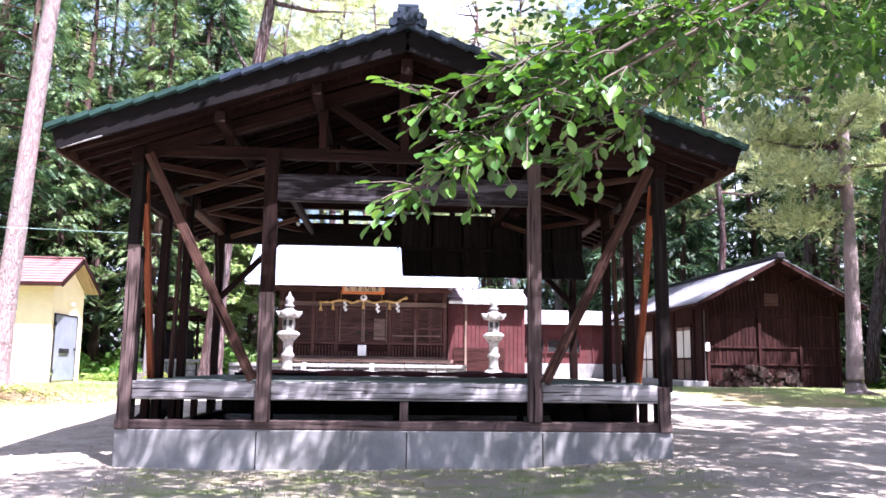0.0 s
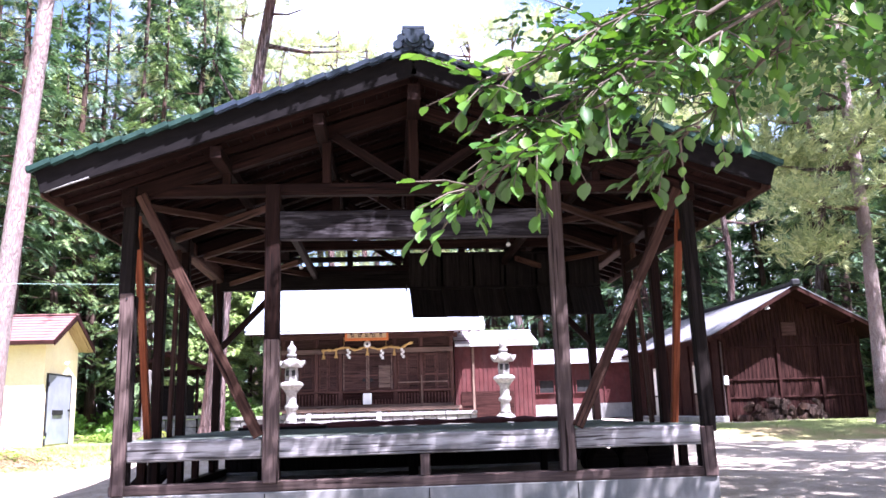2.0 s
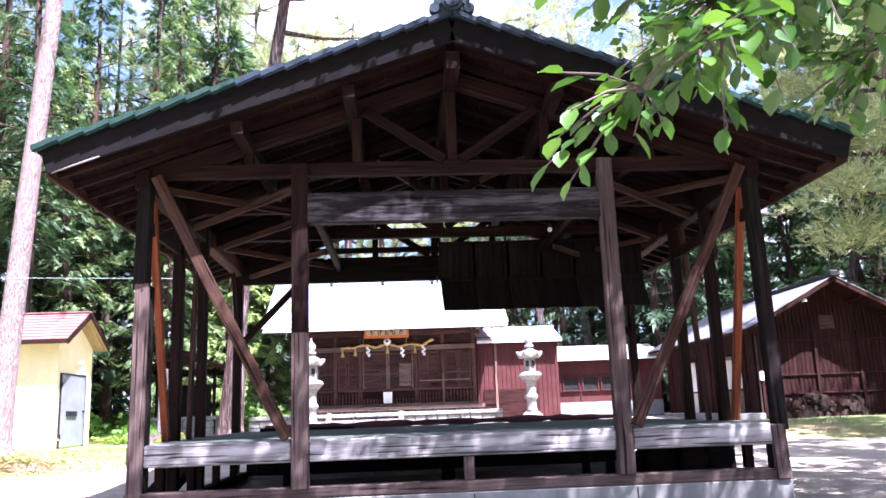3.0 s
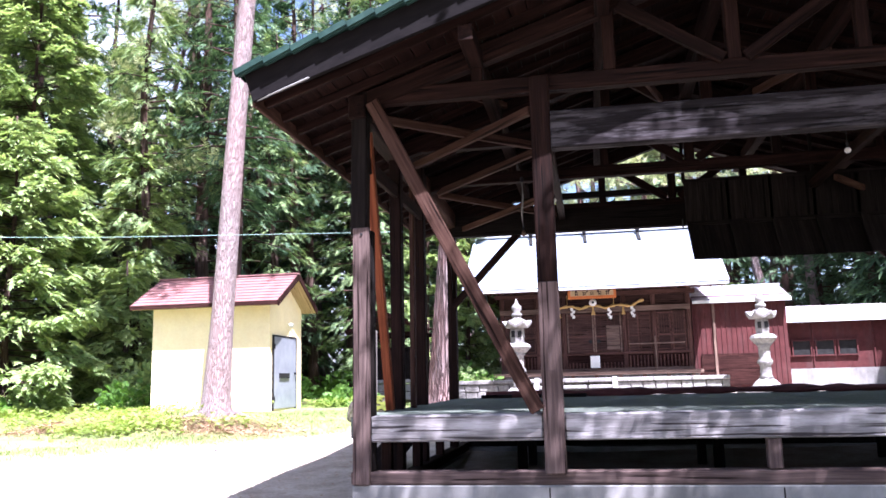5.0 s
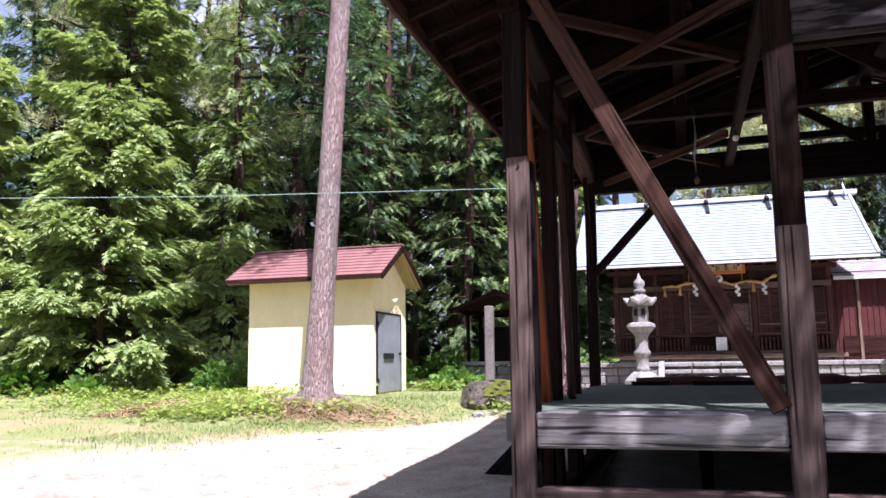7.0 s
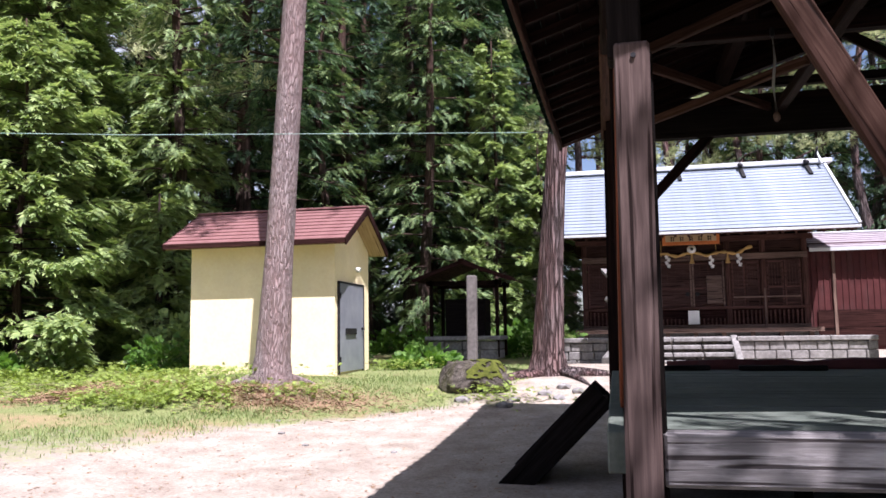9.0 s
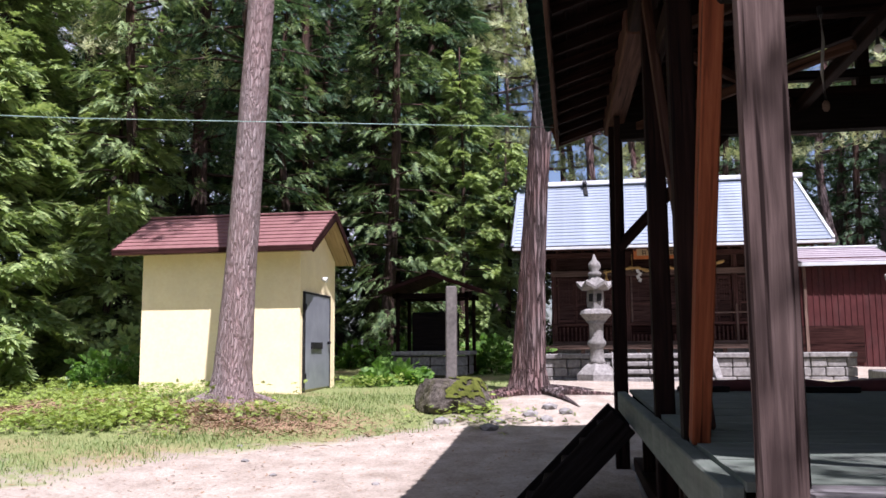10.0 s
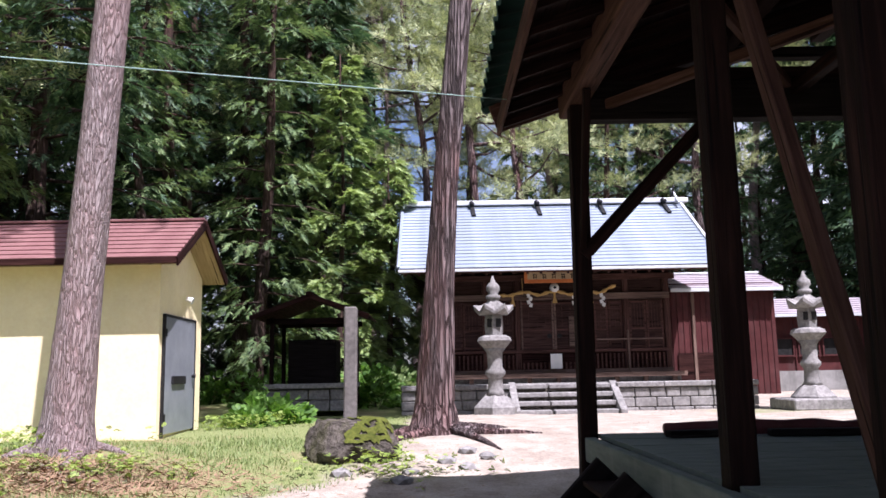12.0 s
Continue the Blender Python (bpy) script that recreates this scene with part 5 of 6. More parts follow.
def build_small_stones():
    r = random.Random(21)
    for k in range(26):
        if k < 9:
            x, y = r.uniform(-6.4, -4.0), r.uniform(20.6, 22.6)
        else:
            x, y = r.uniform(-9, -4.6), r.uniform(10, 20)
        s = r.uniform(0.02, 0.05) if k >= 9 else r.uniform(0.06, 0.14)
        bm = bmesh.new()
        bmesh.ops.create_icosphere(bm, subdivisions=1, radius=s)
        for v in bm.verts:
            v.co = Vector((v.co.x * r.uniform(0.9, 1.5), v.co.y * r.uniform(0.8, 1.2), v.co.z * 0.6)) + Vector((x, y, height(x, y) + s * 0.15))
        tagged(finish("stone", bm, M_STONE), "small pale stone lying on the dirt yard", "stone", "loose stones")


build_small_stones()


# ---------------------------------------------------------------- trees
def fan(rng, centres, axes, leaflets, length, width, spread, droop=0.25, jitter=0.4, slim=False):
    """Flat sprays: at each centre a fan of slim leaflets along the axis."""
    n = len(centres)
    axes = axes / np.linalg.norm(axes, axis=1, keepdims=True)
    up = np.array([0, 0, 1.0]) + rng.normal(0, jitter, (n, 3))
    side = np.cross(axes, up)
    side /= np.linalg.norm(side, axis=1, keepdims=True)
    nrm = np.cross(side, axes)
    vs = []
    for k in range(leaflets):
        s = k / max(leaflets - 1, 1)
        ang = (1 if k % 2 else -1) * spread * (1 - 0.55 * s) * rng.uniform(0.7, 1.3, (n, 1))
        if k == leaflets - 1:
            ang = ang * 0.1
        d = axes * np.cos(ang) + side * np.sin(ang) + nrm * rng.normal(0, 0.16, (n, 1))
        d[:, 2] -= droop * s
        L = length * (1.0 - 0.35 * s) * rng.uniform(0.75, 1.25, (n, 1))
        w = np.cross(d, nrm)
        w /= np.linalg.norm(w, axis=1, keepdims=True) + 1e-9
        root = centres + axes * (length * 1.15 * s) - np.array([0, 0, 1.0]) * (droop * length * s * s)
        wd = width * rng.uniform(0.7, 1.3, (n, 1))
        if slim:
            vs.append(np.stack([root - w * wd, root + w * wd, root + d * L], axis=1))
        else:
            vs.append(np.stack([root, root + d * L * 0.5 + w * wd, root + d * L, root + d * L * 0.5 - w * wd], axis=1))
    v = np.concatenate(vs, axis=0).reshape(-1, 3)
    f = np.arange(len(v)).reshape(-1, 3 if slim else 4)
    return v, f


def crown_points(rng, z0, z1, radius, branches, per, shape, rise, flat=0.3, thin=99.0):
    """Branches round a straight stem; returns limbs and the places and axes of sprays."""
    limbs, pts, axs = [], [], []
    for b in range(branches):
        s = (b + rng.random()) / branches
        z = z0 + (z1 - z0) * s
        a = b * 2.39996 + rng.uniform(-0.3, 0.3)
        L = radius * shape(s) * rng.uniform(0.65, 1.15)
        out = np.array([math.cos(a), math.sin(a), 0])
        p0 = np.array([0, 0, z])
        tip = p0 + out * L + np.array([0, 0, L * rise(s)])
        mid = (p0 + tip) / 2 + np.array([0, 0, L * 0.12])
        limbs.append((p0, mid, tip))
        knots = np.linspace(0.3, 1.0, 5) ** 0.8 + rng.uniform(-0.05, 0.05, 5)
        for q in range(per):
            u = rng.choice(knots) + rng.normal(0, 0.045)
            p = (1 - u) ** 2 * p0 + 2 * u * (1 - u) * mid + u * u * tip
            sd = np.array([-out[1], out[0], 0]) * rng.normal(0, 0.2 * L * (1.15 - 0.5 * u)) + np.array([0, 0, rng.normal(-0.05, 0.1)])
            if p[2] > thin and rng.random() < 0.55:
                continue                    # thin tops let the sky through
            pts.append(p + sd)
            axs.append(out + sd * 0.9 / max(L, 0.3) + np.array([0, 0, rng.normal(-flat, flat)]))
    return limbs, np.array(pts), np.array(axs)


def limb_mesh(name, limbs, r0, material, parent):
    vs, fs = [], []
    for p0, mid, tip in limbs:
        L = np.linalg.norm(tip - p0)
        base = len(vs)
        for u, rr in ((0.0, 1.0), (0.5, 0.6), (1.0, 0.2)):
            p = (1 - u) ** 2 * p0 + 2 * u * (1 - u) * mid + u * u * tip
            d = (tip - p0) / (L + 1e-9)
            sx = np.cross(d, [0, 0, 1.0])
            sx /= np.linalg.norm(sx) + 1e-9
            sy = np.cross(sx, d)
            rad = r0 * rr * min(1.0, 0.35 + L / 4)
            for i in range(4):
                a = math.pi * i / 2
                vs.append(p + (sx * math.cos(a) + sy * math.sin(a)) * rad)
        for k in range(2):
            for i in range(4):
                j = (i + 1) % 4
                fs.append((base + 4 * k + i, base + 4 * k + j, base + 4 * k + 4 + j, base + 4 * k + 4 + i))
    return tagged(from_arrays(name, np.array(vs), np.array(fs), material, parent), kind="stuff")


def conifer(seed, h, bare, radius, branches, per, leaf, bark_m, rad, label, leaflets=8, length=0.22, width=0.025, droop=0.35, flat=0.3):
    rng = np.random.default_rng(seed)
    t = thing("conifer_tree", (0, 0, 0), label, "tree", "forest conifers")
    pts = [(0.15 * math.sin(i * 0.7 + seed), 0.12 * math.cos(i * 0.9 + seed), -0.3 + (h + 0.3) * i / 12) for i in range(13)]
    part("trunk", stem(pts, [rad * (1.25 if i == 0 else 1.0) * (1 - 0.93 * i / 12) + 0.015 for i in range(13)], 10, 0.06, seed), bark_m, t, "", True)
    limbs, p, a = crown_points(rng, bare, h * 0.99, radius, branches, per, lambda s: (0.35 + 0.65 * min(1, s * 5)) * (1 - 0.88 * s ** 1.3), lambda s: -0.28 + 0.5 * s, flat, 14.0 if leaflets > 6 else 99.0)
    limb_mesh("branchwork", limbs, rad * 0.2, bark_m, t)
    v, f = fan(rng, p, a, leaflets, length, width, 0.85, droop, 0.3, True)
    from_arrays("crown", v, f, leaf, t)
    return t


def pine(seed, h, bare, radius, pads, leaf, bark_m, rad, label):
    """Red pine: a long bare trunk with flat pads of needles high up."""
    rng = np.random.default_rng(seed)
    t = thing("pine_tree", (0, 0, 0), label, "tree", "forest pines")
    pts = [(0.4 * math.sin(i * 0.5 + seed), 0.35 * math.cos(i * 0.6 + seed * 2), -0.3 + (h + 0.3) * i / 14) for i in range(15)]
    part("trunk", stem(pts, [rad * (1.2 if i == 0 else 1.0) * (1 - 0.8 * i / 14) for i in range(15)], 10, 0.06, seed), bark_m, t, "", True)
    limbs, P, A = [], [], []
    for b in range(pads):
        s = (b + rng.random()) / pads
        z = bare + (h - bare) * s
        a = rng.uniform(0, 6.28)
        L = radius * (1 - 0.55 * s) * rng.uniform(0.4, 1.1)
        k = z / h * 14
        base = np.array(pts[min(int(k), 14)])
        base = np.array([base[0], base[1], z])
        tip = base + np.array([math.cos(a) * L, math.sin(a) * L, L * rng.uniform(-0.05, 0.35)])
        limbs.append((base, (base + tip) / 2 + np.array([0, 0, -0.12 * L]), tip))
        n = 44
        q = rng.normal(0, 1, (n, 3)) * np.array([0.55, 0.55, 0.16]) * (0.75 + 0.35 * L / radius)
        P.append(tip + q)
        A.append(np.column_stack([q[:, 0] * 0.8, q[:, 1] * 0.8, np.full(n, 0.55)]) + rng.normal(0, 0.3, (n, 3)))
    limb_mesh("branchwork", limbs, rad * 0.35, bark_m, t)
    v, f = fan(rng, np.concatenate(P), np.concatenate(A), 8, 0.3, 0.022, 1.25, 0.02, 0.8, True)
    from_arrays("crown", v, f, leaf, t)
    return t


def shrub(seed, r, h, n, leaf, label, length=0.16, width=0.045):
    rng = np.random.default_rng(seed)
    t = thing("shrub", (0, 0, 0), label, "shrub", "undergrowth")
    d = rng.normal(0, 1, (n, 3))
    d /= np.linalg.norm(d, axis=1, keepdims=True)
    d[:, 2] = np.abs(d[:, 2])
    lump = 1 + 0.25 * np.sin(3 * d[:, 0] + seed) + 0.2 * np.sin(4 * d[:, 1] + 2 * seed)
    p = d * (rng.uniform(0.45, 1.0, (n, 1)) * lump[:, None]) * np.array([r, r, h])
    v, f = fan(rng, p, d + rng.normal(0, 0.35, (n, 3)), 6, length, width, 0.9, 0.25, 0.6)
    from_arrays("foliage", v, f, leaf, t)
    limb_mesh("branchwork", [(np.array([0, 0, -0.1]), q * 0.5, q * 0.9) for q in p[:14]], 0.03, M_TWIG, t)
    return t


CEDAR_L = "tall dark green cedar in the surrounding wood"
protos = [
    conifer(1, 21, 1.6, 3.0, 84, 30, M_CEDAR, M_CEDARBARK, 0.26, CEDAR_L),
    conifer(2, 24, 4.0, 2.8, 80, 30, M_CEDAR, M_CEDARBARK, 0.3, CEDAR_L),
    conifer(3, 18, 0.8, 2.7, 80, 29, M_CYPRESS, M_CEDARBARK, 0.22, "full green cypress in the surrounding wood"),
    conifer(4, 22, 7.0, 2.7, 70, 30, M_CEDAR, M_CEDARBARK, 0.28, CEDAR_L),
]
far_protos = [
    conifer(5, 22, 0.5, 3.1, 64, 13, M_CEDAR, M_CEDARBARK, 0.26, CEDAR_L, 6, 0.62, 0.085, 0.3),
    conifer(6, 19, 0.4, 2.9, 60, 13, M_CEDAR, M_CEDARBARK, 0.24, CEDAR_L, 6, 0.6, 0.085, 0.3),
]
pines = [
    pine(11, 22, 9.5, 3.6, 30, M_PINE, M_REDBARK, 0.27, "tall red pine with flat pads of needles"),
    pine(12, 19, 7.0, 3.2, 28, M_PINE, M_REDBARK, 0.22, "tall red pine with flat pads of needles"),
    pine(13, 23, 12.5, 3.3, 26, M_PINE, M_BARK, 0.25, "tall red pine with flat pads of needles"),
    pine(14, 27, 15.5, 4.4, 44, M_PINE, M_REDBARK, 0.28, "very tall red pine with wide pads of needles"),
]
shrubs = [
    shrub(21, 0.8, 0.9, 260, M_SHRUB, "low bright green shrub at the wood's edge"),
    shrub(22, 0.55, 0.5, 170, M_SHRUB, "low bright green shrub at the wood's edge"),
    shrub(23, 1.1, 1.5, 320, M_HINOKI, "young green conifer bush at the wood's edge", 0.22, 0.04),
]


def set_down(kinds, spots, seed, lo=0.85, hi=1.15):
    """The first of each kind moves to a spot of its own, the others are copies."""
    r = random.Random(seed)
    for x, y, k in spots:
        ob = kinds[k % len(kinds)]
        s = r.uniform(lo, hi)
        m = pose(x, y, height(x, y) - 0.05, r.uniform(-1.5, 1.5), r.uniform(-1.5, 1.5), r.uniform(0, 360)) @ Matrix.Diagonal((s, s, s * r.uniform(0.93, 1.1), 1))
        if ob.get("set_down"):
            copy_thing(ob, m)["set_down"] = 1
        else:
            USED[ob.name] = m
            ob["set_down"] = 1


USED = {}


def wood_spots(seed, x0, x1, y0, y1, gap, tries, kinds, keep=lambda x, y: True):
    r = random.Random(seed)
    out = []
    for _ in range(tries):
        x, y = r.uniform(x0, x1), r.uniform(y0, y1)
        if keep(x, y) and all((x - a) ** 2 + (y - b) ** 2 > gap * gap for a, b, _ in out):
            out.append((x, y, r.randrange(kinds)))
    return out


LEFT = wood_spots(1, -27, -13.2, 26.5, 40, 2.9, 800, 4, lambda x, y: y > 31 or (x > -16.2 and y > 27.5))
LEFT += wood_spots(2, -33, -24, 20, 31, 3.2, 300, 4, lambda x, y: x < -24.5)
BACK = wood_spots(3, -13, 24, 47.5, 58, 3.6, 500, 4, lambda x, y: not -7.0 < x < 0.8)
MIDL = wood_spots(4, -15, -8.6, 35.5, 46, 2.6, 300, 4, lambda x, y: not (x > -10.2 and y < 38))
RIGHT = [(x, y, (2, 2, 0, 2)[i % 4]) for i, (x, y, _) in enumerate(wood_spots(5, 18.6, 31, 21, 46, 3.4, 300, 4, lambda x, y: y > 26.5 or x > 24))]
# unseen trees added behind the camera to close off the light
BEHIND = wood_spots(6, -22, 24, -30, -13, 7.0, 100, 4)
FAR = wood_spots(11, -46, -27, 8, 50, 3.6, 500, 2) + wood_spots(12, -27, -8, 41, 56, 2.9, 400, 2) + wood_spots(13, -14, 34, 58, 66, 3.1, 300, 2, lambda x, y: not -9.5 < x < 0.5) + wood_spots(14, 27, 44, 14, 58, 3.7, 400, 2)
FAR += wood_spots(15, 11, 24, 42.5, 50, 2.9, 120, 2)
BACK += [(2.6, 46.6, 1), (5.6, 47.2, 0), (8.2, 46.4, 1)]
# unseen trees added right of the view to shade the yard and house
SHADE = [(13.2, 9.5, 1), (15.4, 14.6, 3), (15.0, 18.0, 0), (11.0, 5.0, 3), (20.3, 23.2, 1), (12.0, 13.0, 1), (9.6, 9.4, 3)]
set_down(protos, LEFT + MIDL, 31)
set_down(protos, BACK, 32, 0.7, 0.95)
set_down(protos, RIGHT + SHADE, 33)
set_down(far_protos, [(x, y, k % 2) for x, y, k in BEHIND], 34)
set_down(far_protos, FAR, 37, 0.8, 1.1)
PINES = [(18.6, 30.8, 0), (21.0, 27.6, 0), (-8.5, 49, 3), (-4.8, 52.5, 3), (1.6, 53.5, 3), (4.6, 47.5, 3), (8.6, 51, 3), (-13, 51, 3), (-1.1, 44.4, 1), (-4.6, 47.5, 1), (-2.8, 51.5, 0), (0.6, 50.0, 2), (-22, 30, 0), (-17.5, 33, 1), (-26, 36, 2), (-14, 41, 0), (-12.5, 45.5, 1), (-7.5, 47.5, 2), (-3.5, 45.4, 0), (2, 47.0, 1), (7, 45.6, 0), (10, 48, 2),
         (13, 44, 1), (16.5, 41, 0), (18, 35, 1), (19.5, 29, 2), (21, 22, 1), (24, 27, 0), (15, 46.5, 2), (22, 33, 1), (-1.0, 49, 2), (4.6, 50.5, 0), (-5.6, 44.6, 1)]
set_down(pines, PINES, 35, 0.85, 1.1)
EDGE = wood_spots(7, -27, -13.2, 22.5, 28.5, 1.5, 220, 3, lambda x, y: y > 24.5 or x < -16)
EDGE += wood_spots(8, -14, -6.6, 34.0, 38, 1.5, 80, 3) + wood_spots(9, 16.8, 24, 20, 32, 1.9, 90, 3) + [(-8.6, 26.6, 1), (-8.3, 27.6, 1), (-5.9, 36.3, 0), (-6.3, 35.0, 2), (-6.9, 36.8, 0), (-5.4, 38.6, 2), (-6.2, 40.5, 2)]
set_down(shrubs, EDGE, 36, 0.7, 1.2)
for ob in (*protos, *far_protos, *pines, *shrubs):
    ob.matrix_basis = USED[ob.name]


def young_cypress(at, seed, h, r, lean=0, tiers=60):
    """Thin stem with flat tiers of pale sprays and dark gaps between them."""
    rng = np.random.default_rng(seed)
    t = thing("young_cypress", (0, 0, 0), "light green young cypress at the yard's edge", "tree", "young cypresses")
    part("trunk", stem([(0.06 * math.sin(i), 0.05 * math.cos(i), -0.2 + (h + 0.2) * i / 9) for i in range(10)], [0.12 * (1 - 0.9 * i / 9) + 0.01 for i in range(10)], 9, 0.05, seed), M_CEDARBARK, t, "", True)
    limbs, P, A = [], [], []
    for b in range(tiers):
        s = (b + rng.random()) / tiers
        z = 0.5 + (h - 0.7) * s
        a = b * 2.39996 + rng.uniform(-0.4, 0.4)
        L = r * (1 - 0.9 * s ** 1.2) * rng.uniform(0.45, 1.15) + 0.2
        d = np.array([math.cos(a), math.sin(a), 0])
        side = np.array([-d[1], d[0], 0])
        tip = np.array([0, 0, z]) + d * L + np.array([0, 0, L * (rng.uniform(-0.5, 0.02) + 0.4 * s)])
        mid = np.array([0, 0, z + 0.06 * L]) + d * L * 0.55
        limbs.append((np.array([0, 0, z]), mid, tip))
        n = int(20 + 34 * L)
        u = rng.uniform(0.3, 1.0, n) ** 0.7
        w = rng.uniform(-1, 1, n) * 0.42 * L * (1.05 - u) + rng.normal(0, 0.05, n)
        base = (1 - u)[:, None] ** 2 * np.array([0, 0, z]) + (2 * u * (1 - u))[:, None] * mid + (u ** 2)[:, None] * tip
        P.append(base + w[:, None] * side + np.column_stack([np.zeros(n), np.zeros(n), rng.normal(0, 0.09, n) - 0.3 * np.abs(w)]))
        A.append(d + np.sign(w)[:, None] * side * rng.uniform(0.1, 0.9, (n, 1)) + rng.normal(0, 0.25, (n, 3)) - np.array([0, 0, 0.15]))
    limb_mesh("branchwork", limbs, 0.024, M_CEDARBARK, t)
    v, f = fan(rng, np.concatenate(P), np.concatenate(A), 9, 0.23, 0.036, 0.85, 0.3, 0.3, True)
    from_arrays("crown", v, f, M_HINOKI, t)
    t.matrix_basis = pose(at[0], at[1], height(*at) - 0.05, 0, lean, seed * 37)
    return t


young_cypress((-19.5, 28.0), 41, 16.5, 4.4, 0, 190)
young_cypress((-17.7, 25.0), 47, 8.5, 3.2, 0, 110)
young_cypress((-23.6, 25.0), 42, 14.0, 3.6, 0, 130)
young_cypress((-16.4, 29.4), 43, 9.0, 2.6, 0, 70)
young_cypress((-15.2, 27.0), 46, 4.5, 1.3, 0, 34)
young_cypress((-6.6, 39.2), 44, 8.5, 1.9, 0, 60)
young_cypress((-8.2, 38.4), 45, 12.0, 2.3, 0, 70)


# old pines beside the yard
def old_pine(name, points, radii, bark_m, label, flare, sides=22, seed=1, roots=(), rough=0.05):
    t = thing(name, points[0], label, "tree", "old pines")
    fine_p, fine_r = [], []
    for (a, b), (ra, rb) in zip(zip(points, points[1:]), zip(radii, radii[1:])):
        for k in range(5):
            fine_p.append(Vector(a).lerp(Vector(b), k / 5))
            fine_r.append(ra + (rb - ra) * k / 5)
    fine_p.append(Vector(points[-1]))
    fine_r.append(radii[-1])
    part("trunk", stem(fine_p, fine_r, sides, rough, seed, flare), bark_m, t, "", True)
    rng = np.random.default_rng(seed)
    for a, L in roots:
        x, y, _ = points[0]
        d = Vector((math.cos(a), math.sin(a), 0))
        s = Vector((-d.y, d.x, 0))
        pts = []
        for k in range(6):
            u = k / 5
            q = Vector((x, y, 0)) + d * (0.2 + L * u) + s * (0.16 * math.sin(3 * u + a * 5))
            q.z = height(q.x, q.y) + 0.06 * (1 - u) - 0.01
            pts.append(q)
        part("root", stem(pts, [0.12, 0.085, 0.07, 0.055, 0.045, 0.02], 7, 0.2, int(a * 10)), bark_m, t, "", True)
    return t


def pine_top(t, base, spots, seed):
    """Limbs and needle pads of an old pine; spots: (start, end)."""
    rng = np.random.default_rng(seed)
    P, A, limbs = [], [], []
    for a, b, n in spots:
        a, b = np.array(a), np.array(b)
        limbs.append((a, (a + b) / 2 + np.array([0, 0, -0.25]), b))
        for k in range(3):
            c = b - (b - a) * 0.22 * k
            q = rng.normal(0, 1, (n, 3)) * np.array([0.55, 0.55, 0.2])
            P.append(c + q)
            A.append(q * np.array([0.8, 0.8, 0.2]) + np.array([0, 0, 0.5]) + rng.normal(0, 0.3, (n, 3)))
    limb_mesh("branchwork", limbs, 0.09, M_REDBARK, t)
    if P:
        v, f = fan(rng, np.concatenate(P), np.concatenate(A), 9, 0.3, 0.026, 1.1, 0.02, 0.6, True)
        from_arrays("crown", v, f, M_PINE, t)


p1 = old_pine("old_pine_tree", [(-9.78, 21.8, 0.6), (-9.74, 21.8, 1.3), (-9.66, 21.8, 2.8), (-9.55, 21.8, 4.7), (-9.38, 21.8, 7.6), (-9.15, 21.8, 10.8), (-8.9, 21.8, 15)],
              [0.4, 0.31, 0.255, 0.235, 0.215, 0.2, 0.15], M_BARK, "old grey-barked pine trunk leaning beside the shed", [0.3, 0.2, 0.12, 0.06], 22, 3, ((3.6, 0.5), (5.2, 0.6), (0.2, 0.6)))
pine_top(p1, None, [((-8.95, 21.8, 13 + k * 0.4), (-8.95 + 2.6 * math.cos(k * 2.1), 21.8 + 2.6 * math.sin(k * 2.1), 13.6 + k * 0.5), 110) for k in range(12)], 61)
p2 = old_pine("old_pine_tree", [(-5.12, 24.4, 0.5), (-5.1, 24.4, 1.3), (-5.0, 24.4, 3.2), (-4.87, 24.4, 5.0), (-4.57, 24.4, 8.0), (-4.16, 24.4, 10.6), (-3.75, 24.4, 13.4), (-3.4, 24.4, 16)],
              [0.44, 0.31, 0.235, 0.205, 0.19, 0.17, 0.15, 0.12], M_REDBARK, "old red pine with deeply furrowed bark and spreading roots", [0.35, 0.3, 0.2, 0.1, 0.05], 44, 7, ((4.3, 1.6), (5.2, 1.9), (5.9, 1.5), (3.4, 0.9), (0.4, 1.0)), 0.09)
pine_top(p2, None, [((-3.9, 24.4, 12.2), (-1.4, 24.0, 11.8), 1), ((-4.3, 24.4, 9.7), (-5.3, 24.1, 11.6), 1), ((-3.8, 24.4, 13.2), (-2.6, 24.2, 13.3), 1)]
         + [((-3.5, 24.4, 14.6 + 0.3 * k), (-3.5 + (1.4 + 0.2 * k) * math.cos(k * 2.3), 24.4 + (1.4 + 0.2 * k) * math.sin(k * 2.3), 15.2 + k * 0.35), 120) for k in range(14)], 62)
p3 = old_pine("old_pine_tree", [(13.15, 23.6, 0.5), (13.15, 23.6, 1.2), (13.2, 23.6, 3.0), (13.24, 23.6, 5.6), (13.2, 23.6, 9), (13.15, 23.6, 14)],
              [0.33, 0.24, 0.2, 0.18, 0.165, 0.11], M_BARK, "tall grey-brown pine trunk beside the dark house", [0.3, 0.2, 0.1], 18, 9, ((4.0, 0.6), (5.4, 0.6)))
